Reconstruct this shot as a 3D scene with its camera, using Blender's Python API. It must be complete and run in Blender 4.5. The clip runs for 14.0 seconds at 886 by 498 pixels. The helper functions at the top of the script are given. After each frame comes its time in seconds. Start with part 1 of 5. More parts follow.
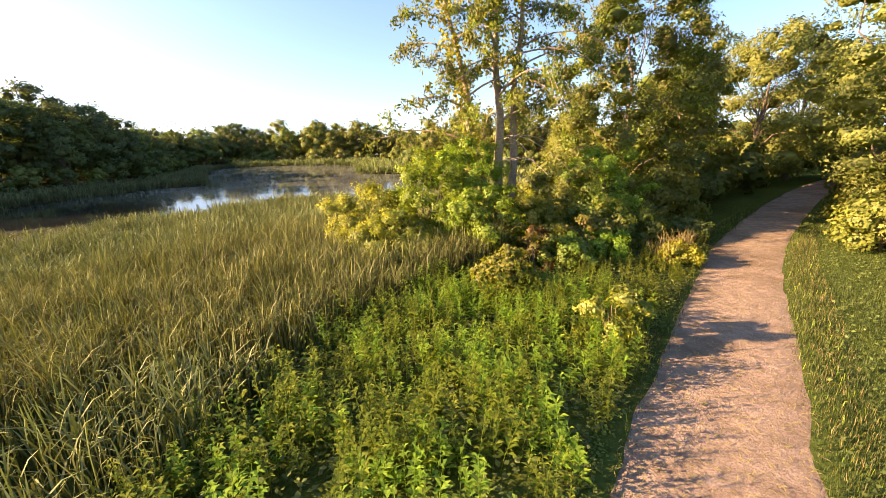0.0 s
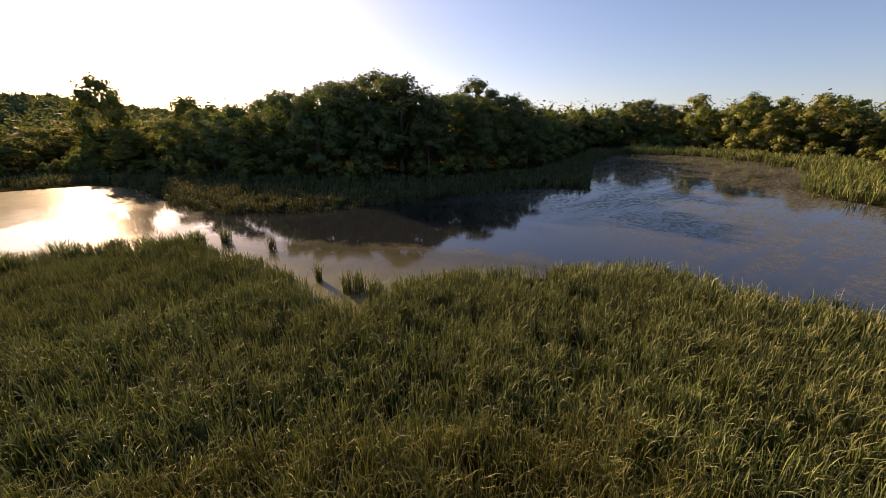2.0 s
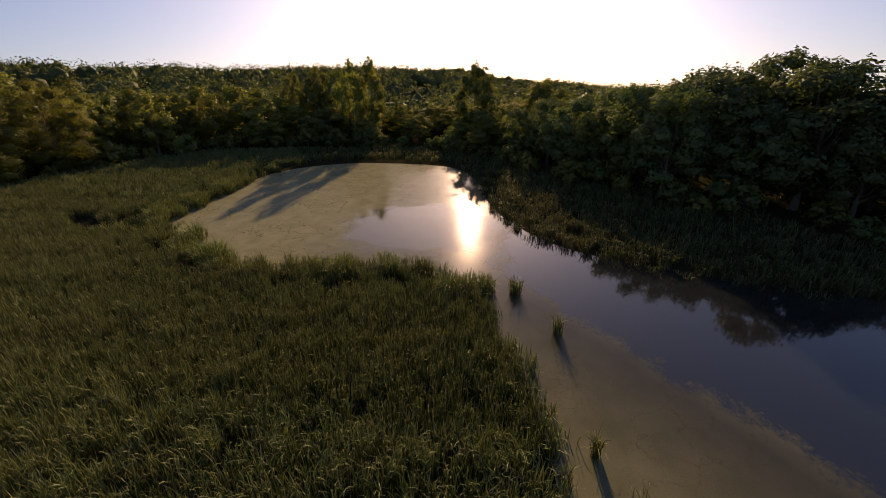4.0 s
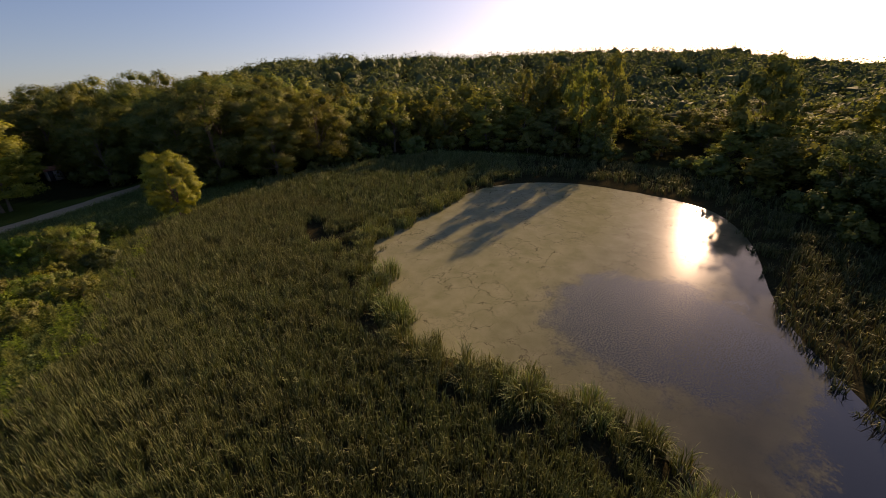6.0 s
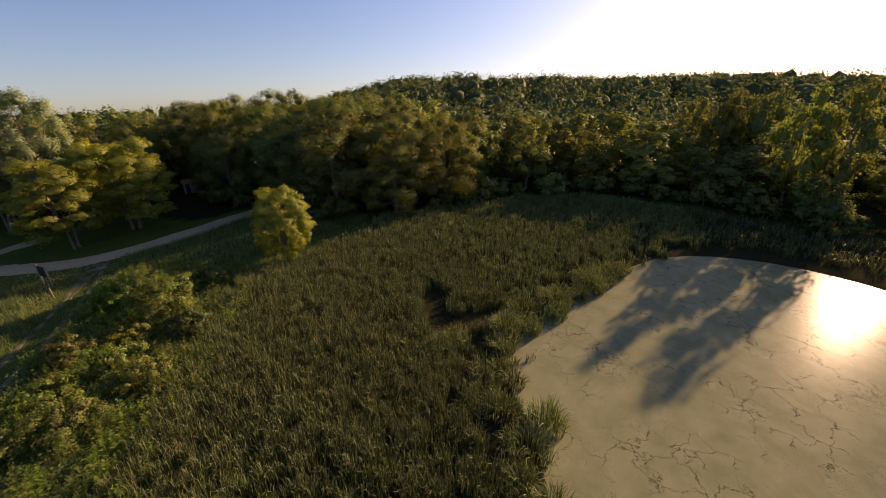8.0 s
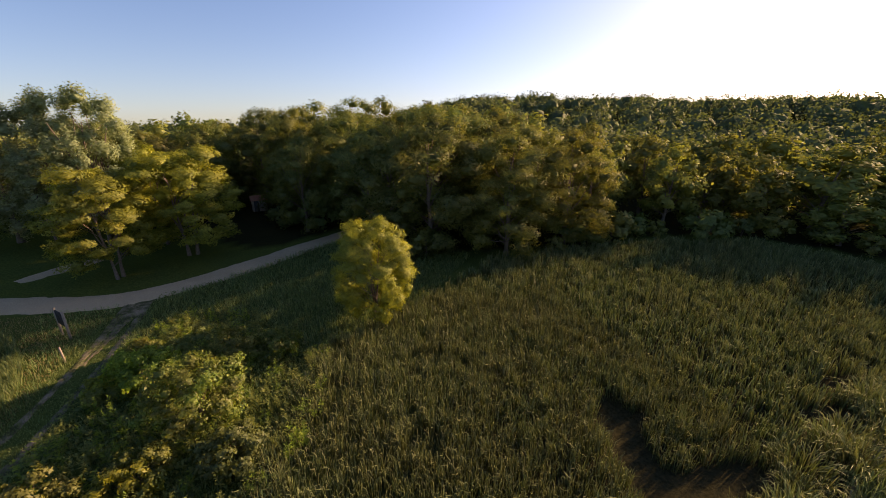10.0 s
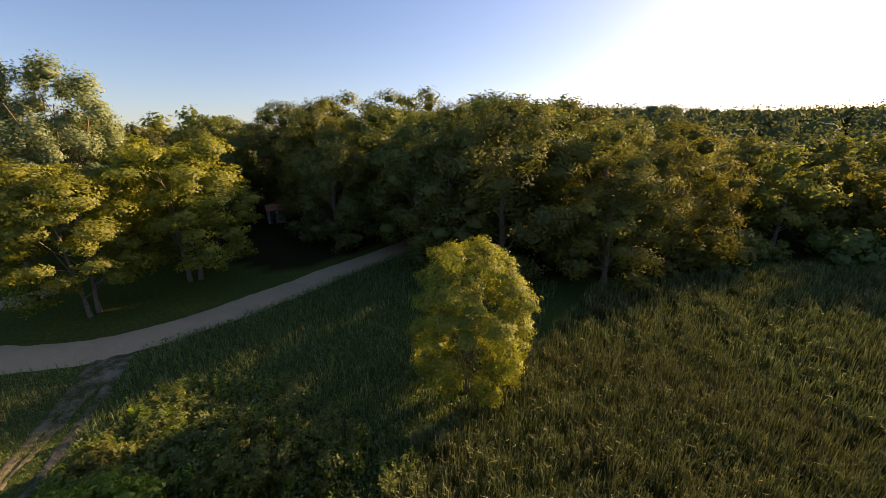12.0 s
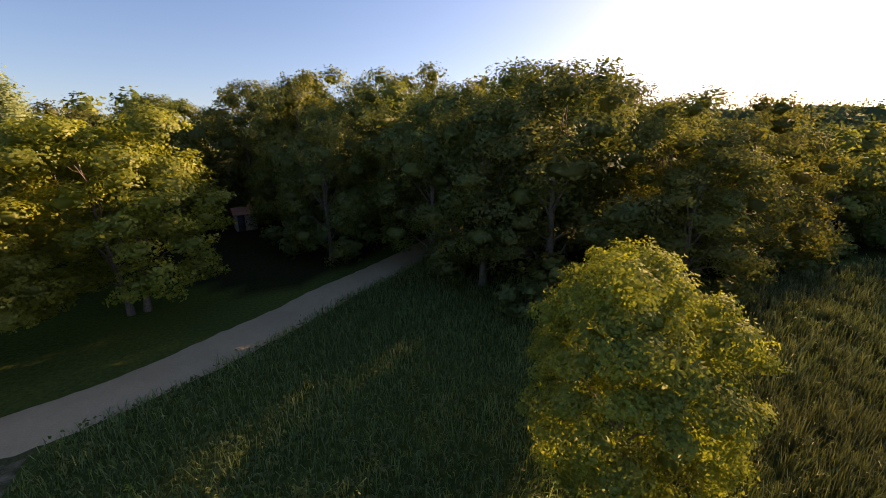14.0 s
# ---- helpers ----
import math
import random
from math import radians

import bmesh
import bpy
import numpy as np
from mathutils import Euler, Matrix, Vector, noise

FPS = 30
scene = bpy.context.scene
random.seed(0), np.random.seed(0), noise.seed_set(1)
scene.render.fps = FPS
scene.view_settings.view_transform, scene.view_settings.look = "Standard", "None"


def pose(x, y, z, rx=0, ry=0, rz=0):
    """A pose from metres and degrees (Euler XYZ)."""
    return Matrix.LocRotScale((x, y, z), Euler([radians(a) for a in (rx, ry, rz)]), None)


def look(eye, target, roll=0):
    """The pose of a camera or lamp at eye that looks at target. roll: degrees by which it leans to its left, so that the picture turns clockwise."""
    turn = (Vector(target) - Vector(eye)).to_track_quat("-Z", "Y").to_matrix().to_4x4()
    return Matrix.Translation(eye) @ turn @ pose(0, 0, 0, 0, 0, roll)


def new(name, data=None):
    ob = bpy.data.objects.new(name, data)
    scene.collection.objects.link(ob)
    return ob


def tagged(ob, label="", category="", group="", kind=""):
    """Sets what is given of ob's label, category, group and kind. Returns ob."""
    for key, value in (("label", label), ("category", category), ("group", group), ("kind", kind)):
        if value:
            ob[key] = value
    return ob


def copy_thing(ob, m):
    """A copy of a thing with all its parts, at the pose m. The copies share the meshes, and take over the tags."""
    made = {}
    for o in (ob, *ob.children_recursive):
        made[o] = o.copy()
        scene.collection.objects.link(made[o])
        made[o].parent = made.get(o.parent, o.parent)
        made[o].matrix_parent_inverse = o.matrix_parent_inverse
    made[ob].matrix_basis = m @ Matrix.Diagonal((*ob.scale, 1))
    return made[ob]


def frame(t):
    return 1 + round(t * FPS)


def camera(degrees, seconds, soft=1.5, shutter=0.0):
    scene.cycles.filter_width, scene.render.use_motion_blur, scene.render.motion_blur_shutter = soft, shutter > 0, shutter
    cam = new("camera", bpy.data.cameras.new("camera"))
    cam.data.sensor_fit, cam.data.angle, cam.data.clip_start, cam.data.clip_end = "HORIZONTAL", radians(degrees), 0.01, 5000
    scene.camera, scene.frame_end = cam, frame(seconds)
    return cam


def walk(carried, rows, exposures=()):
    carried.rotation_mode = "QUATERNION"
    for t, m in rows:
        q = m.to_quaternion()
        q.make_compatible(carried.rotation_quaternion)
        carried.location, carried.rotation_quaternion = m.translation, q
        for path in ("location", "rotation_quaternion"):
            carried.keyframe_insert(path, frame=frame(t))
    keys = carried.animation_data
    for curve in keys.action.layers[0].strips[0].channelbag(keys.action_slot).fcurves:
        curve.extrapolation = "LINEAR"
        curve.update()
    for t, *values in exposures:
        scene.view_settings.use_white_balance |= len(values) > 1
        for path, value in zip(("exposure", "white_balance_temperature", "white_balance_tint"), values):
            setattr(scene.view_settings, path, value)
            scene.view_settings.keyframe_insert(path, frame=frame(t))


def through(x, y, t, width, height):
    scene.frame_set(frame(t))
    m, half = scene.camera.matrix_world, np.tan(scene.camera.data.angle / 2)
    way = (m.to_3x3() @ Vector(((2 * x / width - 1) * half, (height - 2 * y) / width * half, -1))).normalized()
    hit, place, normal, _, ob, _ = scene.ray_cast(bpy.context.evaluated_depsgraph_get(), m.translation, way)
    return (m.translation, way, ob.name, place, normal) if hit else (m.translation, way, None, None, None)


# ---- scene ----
cam = camera(97.12, 14.0, soft=0.6)
# seconds, eye, yaw, pitch, lean to the right
ROWS = [
    (0.0, 2.14, -0.95, 5.07, 4.50, -15.35, 1.31),
    (0.5, 1.43, 2.58, 6.21, 17.12, -16.40, 0.94),
    (1.0, 0.39, 5.72, 7.23, 30.63, -17.35, 0.75),
    (1.5, -1.04, 8.51, 8.14, 44.61, -18.30, 0.81),
    (2.0, -3.09, 10.42, 9.02, 57.87, -19.08, 0.85),
    (2.5, -5.51, 11.36, 9.77, 69.46, -19.76, 0.55),
    (3.0, -8.15, 11.99, 10.64, 81.04, -20.68, 0.21),
    (3.5, -10.54, 12.30, 11.76, 92.63, -21.83, 0.36),
    (4.0, -13.04, 12.45, 12.94, 103.86, -23.06, 0.68),
    (4.5, -15.54, 12.08, 14.03, 113.75, -24.02, 1.01),
    (5.0, -17.93, 11.07, 14.97, 122.17, -24.64, 1.32),
    (5.5, -20.17, 9.43, 15.77, 129.23, -24.92, 1.55),
    (6.0, -22.19, 7.19, 16.40, 135.06, -24.88, 1.68),
    (6.5, -23.92, 4.34, 16.85, 139.78, -24.53, 1.66),
    (7.0, -25.32, 1.01, 17.16, 143.62, -23.92, 1.44),
    (7.5, -26.36, -2.43, 17.42, 147.06, -23.22, 0.96),
    (8.0, -26.89, -6.13, 17.51, 149.93, -22.49, 0.39),
    (8.5, -27.11, -9.85, 17.36, 152.58, -21.72, -0.24),
    (9.0, -27.08, -13.76, 16.90, 154.87, -20.98, -0.48),
    (9.5, -26.85, -17.51, 16.35, 156.58, -20.31, -0.58),
    (10.0, -26.47, -21.00, 15.77, 157.74, -19.69, -0.64),
    (10.5, -26.00, -24.21, 15.19, 158.43, -19.15, -0.70),
    (11.0, -25.48, -27.14, 14.62, 158.72, -18.68, -0.78),
    (11.5, -24.97, -29.78, 14.06, 158.68, -18.28, -0.90),
    (12.0, -24.47, -32.19, 13.54, 158.30, -18.01, -1.08),
    (12.5, -23.89, -34.56, 13.08, 157.44, -17.96, -1.24),
    (13.0, -23.45, -36.76, 12.60, 156.36, -17.84, -1.09),
    (13.5, -23.21, -38.82, 12.04, 154.97, -17.66, -1.02),
    (14.0, -23.05, -40.72, 11.48, 153.08, -17.43, -0.86),
]


def eye_pose(x, y, z, yaw, pitch, lean):
    return pose(x, y, z, 90 + pitch, 0, yaw) @ pose(0, 0, 0, 0, 0, -lean)


EXPOSURES = [(0.0, 2.36, 8600, 29), (1.0, 1.98, 8600, 31), (2.0, 1.04, 8400, 35), (3.0, 0.60, 8150, 37), (4.0, 0.28, 8000, 37), (6.5, 0.48, 7850, 37), (7.5, 0.64, 7850, 37),
             (9.0, 1.04, 7900, 37), (12.0, 1.2, 8100, 32), (14.0, 1.25, 8200, 33)]
walk(cam, [(t, eye_pose(*r)) for t, *r in ROWS], EXPOSURES)

# ---- world and sun ----
SUN_AZ, SUN_EL = radians(-170.3), radians(18.6)      # azimuth from +x towards +y
TO_SUN = Vector((math.cos(SUN_EL) * math.cos(SUN_AZ), math.cos(SUN_EL) * math.sin(SUN_AZ), math.sin(SUN_EL)))
world = bpy.data.worlds.new("sky_world")
scene.world = world
world.use_nodes = True
wn = world.node_tree
sky = wn.nodes.new("ShaderNodeTexSky")
sky.sky_type = 'NISHITA'
sky.sun_disc = False
sky.sun_elevation = SUN_EL
sky.sun_rotation = math.atan2(TO_SUN.x, TO_SUN.y)
sky.air_density, sky.dust_density, sky.ozone_density = 1.0, 1.3, 3.4
around = wn.nodes.new("ShaderNodeTexCoord")
lift = wn.nodes.new("ShaderNodeVectorMath")
lift.operation = 'ADD'
lift.inputs[1].default_value = (0, 0, 0.075)        # the land falls away, so the haze starts below eye level
wn.links.new(around.outputs["Generated"], lift.inputs[0])
wn.links.new(lift.outputs[0], sky.inputs[0])
clearer = wn.nodes.new("ShaderNodeHueSaturation")
clearer.inputs["Saturation"].default_value = 1.14
wn.links.new(sky.outputs[0], clearer.inputs["Color"])
wn.links.new(clearer.outputs[0], wn.nodes["Background"].inputs[0])
wn.nodes["Background"].inputs[1].default_value = 0.10
sun = new("sun", bpy.data.lights.new("sun", 'SUN'))
sun.data.energy, sun.data.angle, sun.data.color = 5.0, radians(0.55), (1.0, 0.80, 0.52)
sun.matrix_world = look(TO_SUN * 200, (0, 0, 0))

# ---- materials ----


class Nodes:
    """A small helper round one node material."""

    def __init__(self, name):
        self.mat = bpy.data.materials.new(name)
        self.mat.use_nodes = True
        self.tree = self.mat.node_tree
        self.tree.nodes.clear()
        self.out = self.add("ShaderNodeOutputMaterial")

    def add(self, kind, **values):
        node = self.tree.nodes.new(kind)
        for key, value in values.items():
            setattr(node, key, value)
        return node

    def link(self, a, b):
        self.tree.links.new(a, b)

    def set(self, node, **values):
        for key, value in values.items():
            node.inputs[key.replace("_", " ")].default_value = value
        return node

    def coords(self):
        return self.add("ShaderNodeNewGeometry").outputs["Position"]

    def noise(self, scale, detail=4.0, rough=0.55, vector=None):
        node = self.set(self.add("ShaderNodeTexNoise"), Scale=scale, Detail=detail, Roughness=rough)
        self.link(vector or self.coords(), node.inputs["Vector"])
        return node.outputs["Fac"]

    def ramp(self, fac, *stops):
        node = self.add("ShaderNodeValToRGB")
        while len(node.color_ramp.elements) < len(stops):
            node.color_ramp.elements.new(0.5)
        for el, (at, colour) in zip(node.color_ramp.elements, stops):
            el.position = at
            el.color = (*colour, 1) if len(colour) == 3 else colour
        self.link(fac, node.inputs[0])
        return node.outputs[0]

    def mix(self, fac, a, b, blend='MIX'):
        node = self.add("ShaderNodeMix", data_type='RGBA', blend_type=blend)
        for value, slot in ((fac, 0), (a, 6), (b, 7)):
            if isinstance(value, (int, float)):
                node.inputs[slot].default_value = value
            elif isinstance(value, tuple):
                node.inputs[slot].default_value = (*value, 1)
            else:
                self.link(value, node.inputs[slot])
        return node.outputs[2]

    def math(self, op, a, b=0.0, c=0.0, clamp=False):
        node = self.add("ShaderNodeMath", operation=op, use_clamp=clamp)
        for i, value in enumerate((a, b, c)):
            if isinstance(value, (int, float)):
                node.inputs[i].default_value = value
            else:
                self.link(value, node.inputs[i])
        return node.outputs[0]

    def bump(self, height, strength, distance):
        node = self.set(self.add("ShaderNodeBump"), Strength=strength, Distance=distance)
        self.link(height, node.inputs["Height"])
        return node.outputs[0]

    def surface(self, colour, rough=0.8, normal=None, spec=0.3):
        node = self.set(self.add("ShaderNodeBsdfPrincipled"), Roughness=0.8)
        node.inputs["Specular IOR Level"].default_value = spec
        for value, slot in ((colour, "Base Color"), (rough, "Roughness"), (normal, "Normal")):
            if value is None:
                continue
            if isinstance(value, tuple):
                node.inputs[slot].default_value = (*value, 1)
            elif isinstance(value, (int, float)):
                node.inputs[slot].default_value = value
            else:
                self.link(value, node.inputs[slot])
        return node.outputs[0]

    def done(self, shader):
        self.link(shader, self.out.inputs["Surface"])
        return self.mat


def leaf_material(name, stops, through=0.42, patch=0.0, patch_colours=None, gloss=0.04, tips=None):
    """Thin leaves: each island picks its own colour, the light shines through."""
    n = Nodes(name)
    geo = n.add("ShaderNodeNewGeometry")
    info = n.add("ShaderNodeObjectInfo")
    colour = n.ramp(geo.outputs["Random Per Island"], *stops)
    if patch_colours:
        where = n.ramp(n.noise(patch, 3.0), (0.40, (0, 0, 0)), (0.60, (1, 1, 1)))
        colour = n.mix(where, colour, n.ramp(geo.outputs["Random Per Island"], *patch_colours))
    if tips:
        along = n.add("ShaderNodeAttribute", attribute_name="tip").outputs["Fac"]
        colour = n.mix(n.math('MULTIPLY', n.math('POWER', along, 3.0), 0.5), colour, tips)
        colour = n.mix(n.ramp(along, (0.60, (0.5, 0.5, 0.5)), (0.86, (0, 0, 0))), colour, (0.050, 0.060, 0.018))      # lower stems painted dark green for the shade deep in the bed
    shift = n.add("ShaderNodeHueSaturation")
    n.link(n.math('MULTIPLY_ADD', info.outputs["Random"], 0.03, 0.492), shift.inputs["Hue"])
    n.link(n.math('MULTIPLY_ADD', info.outputs["Random"], 0.45, 0.78), shift.inputs["Value"])
    n.link(colour, shift.inputs["Color"])
    colour = shift.outputs[0]
    body = n.add("ShaderNodeBsdfDiffuse")
    glow = n.add("ShaderNodeBsdfTranslucent")
    shine = n.add("ShaderNodeBsdfGlossy")
    shine.inputs["Roughness"].default_value = 0.55
    shine.inputs["Color"].default_value = (0.5, 0.5, 0.45, 1)
    n.link(colour, body.inputs[0])
    n.link(n.mix(1.0, colour, (1.35, 1.28, 0.75), 'MULTIPLY'), glow.inputs[0])
    mixed = n.add("ShaderNodeMixShader")
    mixed.inputs[0].default_value = through
    n.link(body.outputs[0], mixed.inputs[1])
    n.link(glow.outputs[0], mixed.inputs[2])
    top = n.add("ShaderNodeMixShader")
    top.inputs[0].default_value = gloss
    n.link(mixed.outputs[0], top.inputs[1])
    n.link(shine.outputs[0], top.inputs[2])
    return n.done(top.outputs[0])


def bark_material(name, dark, light):
    n = Nodes(name)
    grain = n.noise(9.0, 6.0, 0.7)
    colour = n.ramp(grain, (0.3, dark), (0.7, light))
    return n.done(n.surface(colour, 0.9, n.bump(n.noise(30.0, 4.0), 0.6, 0.02), 0.15))


def ground_material():
    n = Nodes("ground_cover")
    fine, broad = n.noise(6.0, 6.0, 0.7), n.noise(0.22, 4.0)
    turf = n.ramp(fine, (0.25, (0.030, 0.046, 0.012)), (0.6, (0.078, 0.108, 0.027)), (0.85, (0.14, 0.150, 0.048)))
    mud = n.ramp(fine, (0.3, (0.014, 0.014, 0.007)), (0.75, (0.055, 0.05, 0.024)))
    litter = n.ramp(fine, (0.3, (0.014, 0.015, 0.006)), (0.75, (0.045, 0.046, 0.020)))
    cover = n.add("ShaderNodeAttribute", attribute_name="cover")
    split = n.add("ShaderNodeSeparateColor")
    n.link(cover.outputs["Color"], split.inputs[0])
    colour = n.mix(split.outputs[0], turf, mud)
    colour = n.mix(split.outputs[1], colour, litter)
    dry = n.ramp(broad, (0.45, (0, 0, 0)), (0.75, (0.5, 0.5, 0.5)))
    colour = n.mix(dry, colour, n.mix(1.0, colour, (1.5, 1.3, 1.0), 'MULTIPLY'))
    return n.done(n.surface(colour, 0.95, n.bump(fine, 0.8, 0.06), 0.0))


def dirt_material(name, a, b, c, relief=0.9):
    n = Nodes(name)
    fine, mid, broad = n.noise(26.0, 6.0, 0.75), n.noise(3.2, 5.0, 0.65), n.noise(0.5, 3.0)
    colour = n.ramp(fine, (0.28, a), (0.55, b), (0.8, c))
    worn = n.ramp(mid, (0.36, (1 - 0.3 * relief, 1 - 0.34 * relief, 1 - 0.4 * relief)), (0.66, (1 + 0.12 * relief, 1 + 0.1 * relief, 1 + 0.06 * relief)))
    colour = n.mix(1.0, colour, worn, 'MULTIPLY')
    colour = n.mix(n.ramp(broad, (0.46, (0, 0, 0)), (0.64, (0.6 * relief, 0.6 * relief, 0.6 * relief))), colour, (0.12, 0.08, 0.045))
    height = n.math('ADD', fine, n.math('MULTIPLY', mid, 2.0))
    return n.done(n.surface(colour, 0.95, n.bump(height, relief, 0.035), 0.12))


def worn_material():
    """Trodden grass worn down to pale dirt in patches."""
    n = Nodes("worn_dirt")
    fine, mid = n.noise(22.0, 6.0, 0.75), n.noise(1.1, 6.0, 0.7)
    dirt = n.ramp(fine, (0.3, (0.16, 0.122, 0.080)), (0.7, (0.34, 0.27, 0.18)))
    turf = n.ramp(fine, (0.3, (0.03, 0.036, 0.012)), (0.7, (0.10, 0.105, 0.04)))
    colour = n.mix(n.ramp(mid, (0.40, (0, 0, 0)), (0.56, (1, 1, 1))), dirt, turf)
    return n.done(n.surface(colour, 0.95, n.bump(fine, 0.8, 0.03), 0.1))


def water_material():
    """Open dark water and a film of duckweed broken by thin cracks."""
    n = Nodes("pond_surface")
    place = n.coords()
    xyz = n.add("ShaderNodeSeparateXYZ")
    n.link(place, xyz.inputs[0])
    x, y = xyz.outputs[0], xyz.outputs[1]

    def blob(cx, cy, rx, ry):
        dx = n.math('DIVIDE', n.math('SUBTRACT', x, cx), rx)
        dy = n.math('DIVIDE', n.math('SUBTRACT', y, cy), ry)
        return n.math('SQRT', n.math('ADD', n.math('MULTIPLY', dx, dx), n.math('MULTIPLY', dy, dy)))

    wobble = n.math('MULTIPLY_ADD', n.noise(0.35, 5.0, 0.65), 0.9, -0.45)
    near = n.math('ADD', blob(-48.0, 2.0, 7.5, 8.0), wobble)
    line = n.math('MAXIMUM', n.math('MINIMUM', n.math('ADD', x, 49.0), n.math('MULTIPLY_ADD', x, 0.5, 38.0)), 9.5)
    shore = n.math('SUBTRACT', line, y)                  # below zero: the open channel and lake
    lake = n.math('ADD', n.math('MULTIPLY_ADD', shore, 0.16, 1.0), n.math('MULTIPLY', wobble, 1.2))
    openness = n.math('MINIMUM', near, lake)
    film = n.ramp(n.math('ADD', openness, n.math('MULTIPLY_ADD', n.noise(5.0, 6.0, 0.8), 0.7, -0.35)), (0.80, (0, 0, 0)), (1.12, (1, 1, 1)))
    # pale strands of weed on the open water
    stretch = n.set(n.add("ShaderNodeMapping"), Scale=(0.25, 0.06, 1.0), Rotation=(0, 0, 0.9))
    n.link(place, stretch.inputs["Vector"])
    strands = n.ramp(n.noise(1.6, 8.0, 0.75, stretch.outputs[0]), (0.36, (0, 0, 0)), (0.52, (0.95, 0.95, 0.95)))
    specks = n.ramp(n.noise(2.2, 8.0, 0.8), (0.42, (0, 0, 0)), (0.54, (0.9, 0.9, 0.9)))
    specks = n.math('MULTIPLY', specks, n.ramp(n.math('DIVIDE', y, 100.0), (0.31, (0, 0, 0)), (0.44, (1, 1, 1))))      # weed gathers in the north of the lake
    dots = n.ramp(n.noise(9.0, 6.0, 0.75), (0.46, (0, 0, 0)), (0.56, (0.9, 0.9, 0.9)))
    dots = n.math('MULTIPLY', dots, n.ramp(near, (0.9, (1, 1, 1)), (1.3, (0, 0, 0))))
    film = n.math('MAXIMUM', film, n.math('MAXIMUM', dots, n.math('MULTIPLY', strands, specks)), 0.0, True)
    thin = n.ramp(n.math('MULTIPLY_ADD', shore, 0.025, 0.5), (0.42, (1, 1, 1)), (0.50, (0.42, 0.42, 0.42)), (0.95, (1, 1, 1)))           # the film thins out towards the channel
    film = n.math('MULTIPLY', film, thin)
    warp = n.add("ShaderNodeVectorMath", operation='ADD')
    bend = n.set(n.add("ShaderNodeTexNoise"), Scale=0.55, Detail=6.0, Roughness=0.65)
    n.link(place, bend.inputs["Vector"])
    n.link(place, warp.inputs[0])
    swing = n.add("ShaderNodeVectorMath", operation='SCALE')
    swing.inputs["Scale"].default_value = 2.6
    n.link(bend.outputs["Color"], swing.inputs[0])
    n.link(swing.outputs[0], warp.inputs[1])
    crack = n.add("ShaderNodeTexVoronoi", feature='DISTANCE_TO_EDGE')
    crack.inputs["Scale"].default_value = 0.55
    n.link(warp.outputs[0], crack.inputs["Vector"])
    line = n.ramp(crack.outputs["Distance"], (0.005, (0.95, 0.95, 0.95)), (0.018, (0, 0, 0)))
    line = n.math('MULTIPLY', line, n.ramp(n.noise(0.22, 3.0), (0.42, (0, 0, 0)), (0.54, (1, 1, 1))))
    line = n.math('MULTIPLY', line, n.ramp(n.noise(0.6, 3.0), (0.38, (0, 0, 0)), (0.50, (1, 1, 1))))
    fissure = n.add("ShaderNodeTexVoronoi", feature='DISTANCE_TO_EDGE')
    fissure.inputs["Scale"].default_value = 1.7
    n.link(warp.outputs[0], fissure.inputs["Vector"])
    hair = n.ramp(fissure.outputs["Distance"], (0.006, (0.75, 0.75, 0.75)), (0.024, (0, 0, 0)))
    hair = n.math('MULTIPLY', hair, n.ramp(n.noise(0.3, 4.0), (0.52, (0, 0, 0)), (0.62, (1, 1, 1))))
    gap = n.math('MULTIPLY', n.math('MAXIMUM', line, hair), film)
    fine = n.noise(14.0, 6.0, 0.75)
    green = n.ramp(n.math('ADD', n.math('MULTIPLY', fine, 0.5), n.math('MULTIPLY', n.noise(0.6, 4.0), 0.5)),
                   (0.35, (0.148, 0.155, 0.076)), (0.5, (0.202, 0.205, 0.112)), (0.68, (0.266, 0.262, 0.156)))
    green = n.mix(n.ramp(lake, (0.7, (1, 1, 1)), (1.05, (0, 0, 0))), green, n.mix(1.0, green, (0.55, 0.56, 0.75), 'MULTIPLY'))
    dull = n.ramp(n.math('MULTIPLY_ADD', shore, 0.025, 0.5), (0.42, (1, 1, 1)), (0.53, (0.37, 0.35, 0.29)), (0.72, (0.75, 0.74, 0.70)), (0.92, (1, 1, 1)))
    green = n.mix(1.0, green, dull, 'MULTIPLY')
    matt, gloss = n.add("ShaderNodeBsdfDiffuse"), n.add("ShaderNodeBsdfGlossy")
    rise = n.bump(fine, 0.05, 0.01)
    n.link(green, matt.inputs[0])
    n.link(rise, gloss.inputs["Normal"])
    gloss.inputs["Roughness"].default_value = 0.22
    sheen = n.set(n.add("ShaderNodeFresnel"), IOR=1.45)
    weedy = n.add("ShaderNodeMixShader")
    n.link(n.math('MULTIPLY', sheen.outputs[0], 0.14), weedy.inputs[0])
    n.link(matt.outputs[0], weedy.inputs[1])
    n.link(gloss.outputs[0], weedy.inputs[2])
    weed = weedy.outputs[0]
    ripple = n.noise(1.4, 3.0)
    clear = n.surface((0.014, 0.017, 0.018), 0.05, n.bump(ripple, 0.06, 0.02), 0.75)
    both = n.add("ShaderNodeMixShader")
    n.link(film, both.inputs[0])
    n.link(clear, both.inputs[1])
    n.link(weed, both.inputs[2])
    # the cracks are wet gaps, the shadow in them painted as flat dark colour
    mud = n.add("ShaderNodeBsdfDiffuse")
    mud.inputs[0].default_value = (0.030, 0.030, 0.018, 1.0)
    cracked = n.add("ShaderNodeMixShader")
    n.link(gap, cracked.inputs[0])
    n.link(both.outputs[0], cracked.inputs[1])
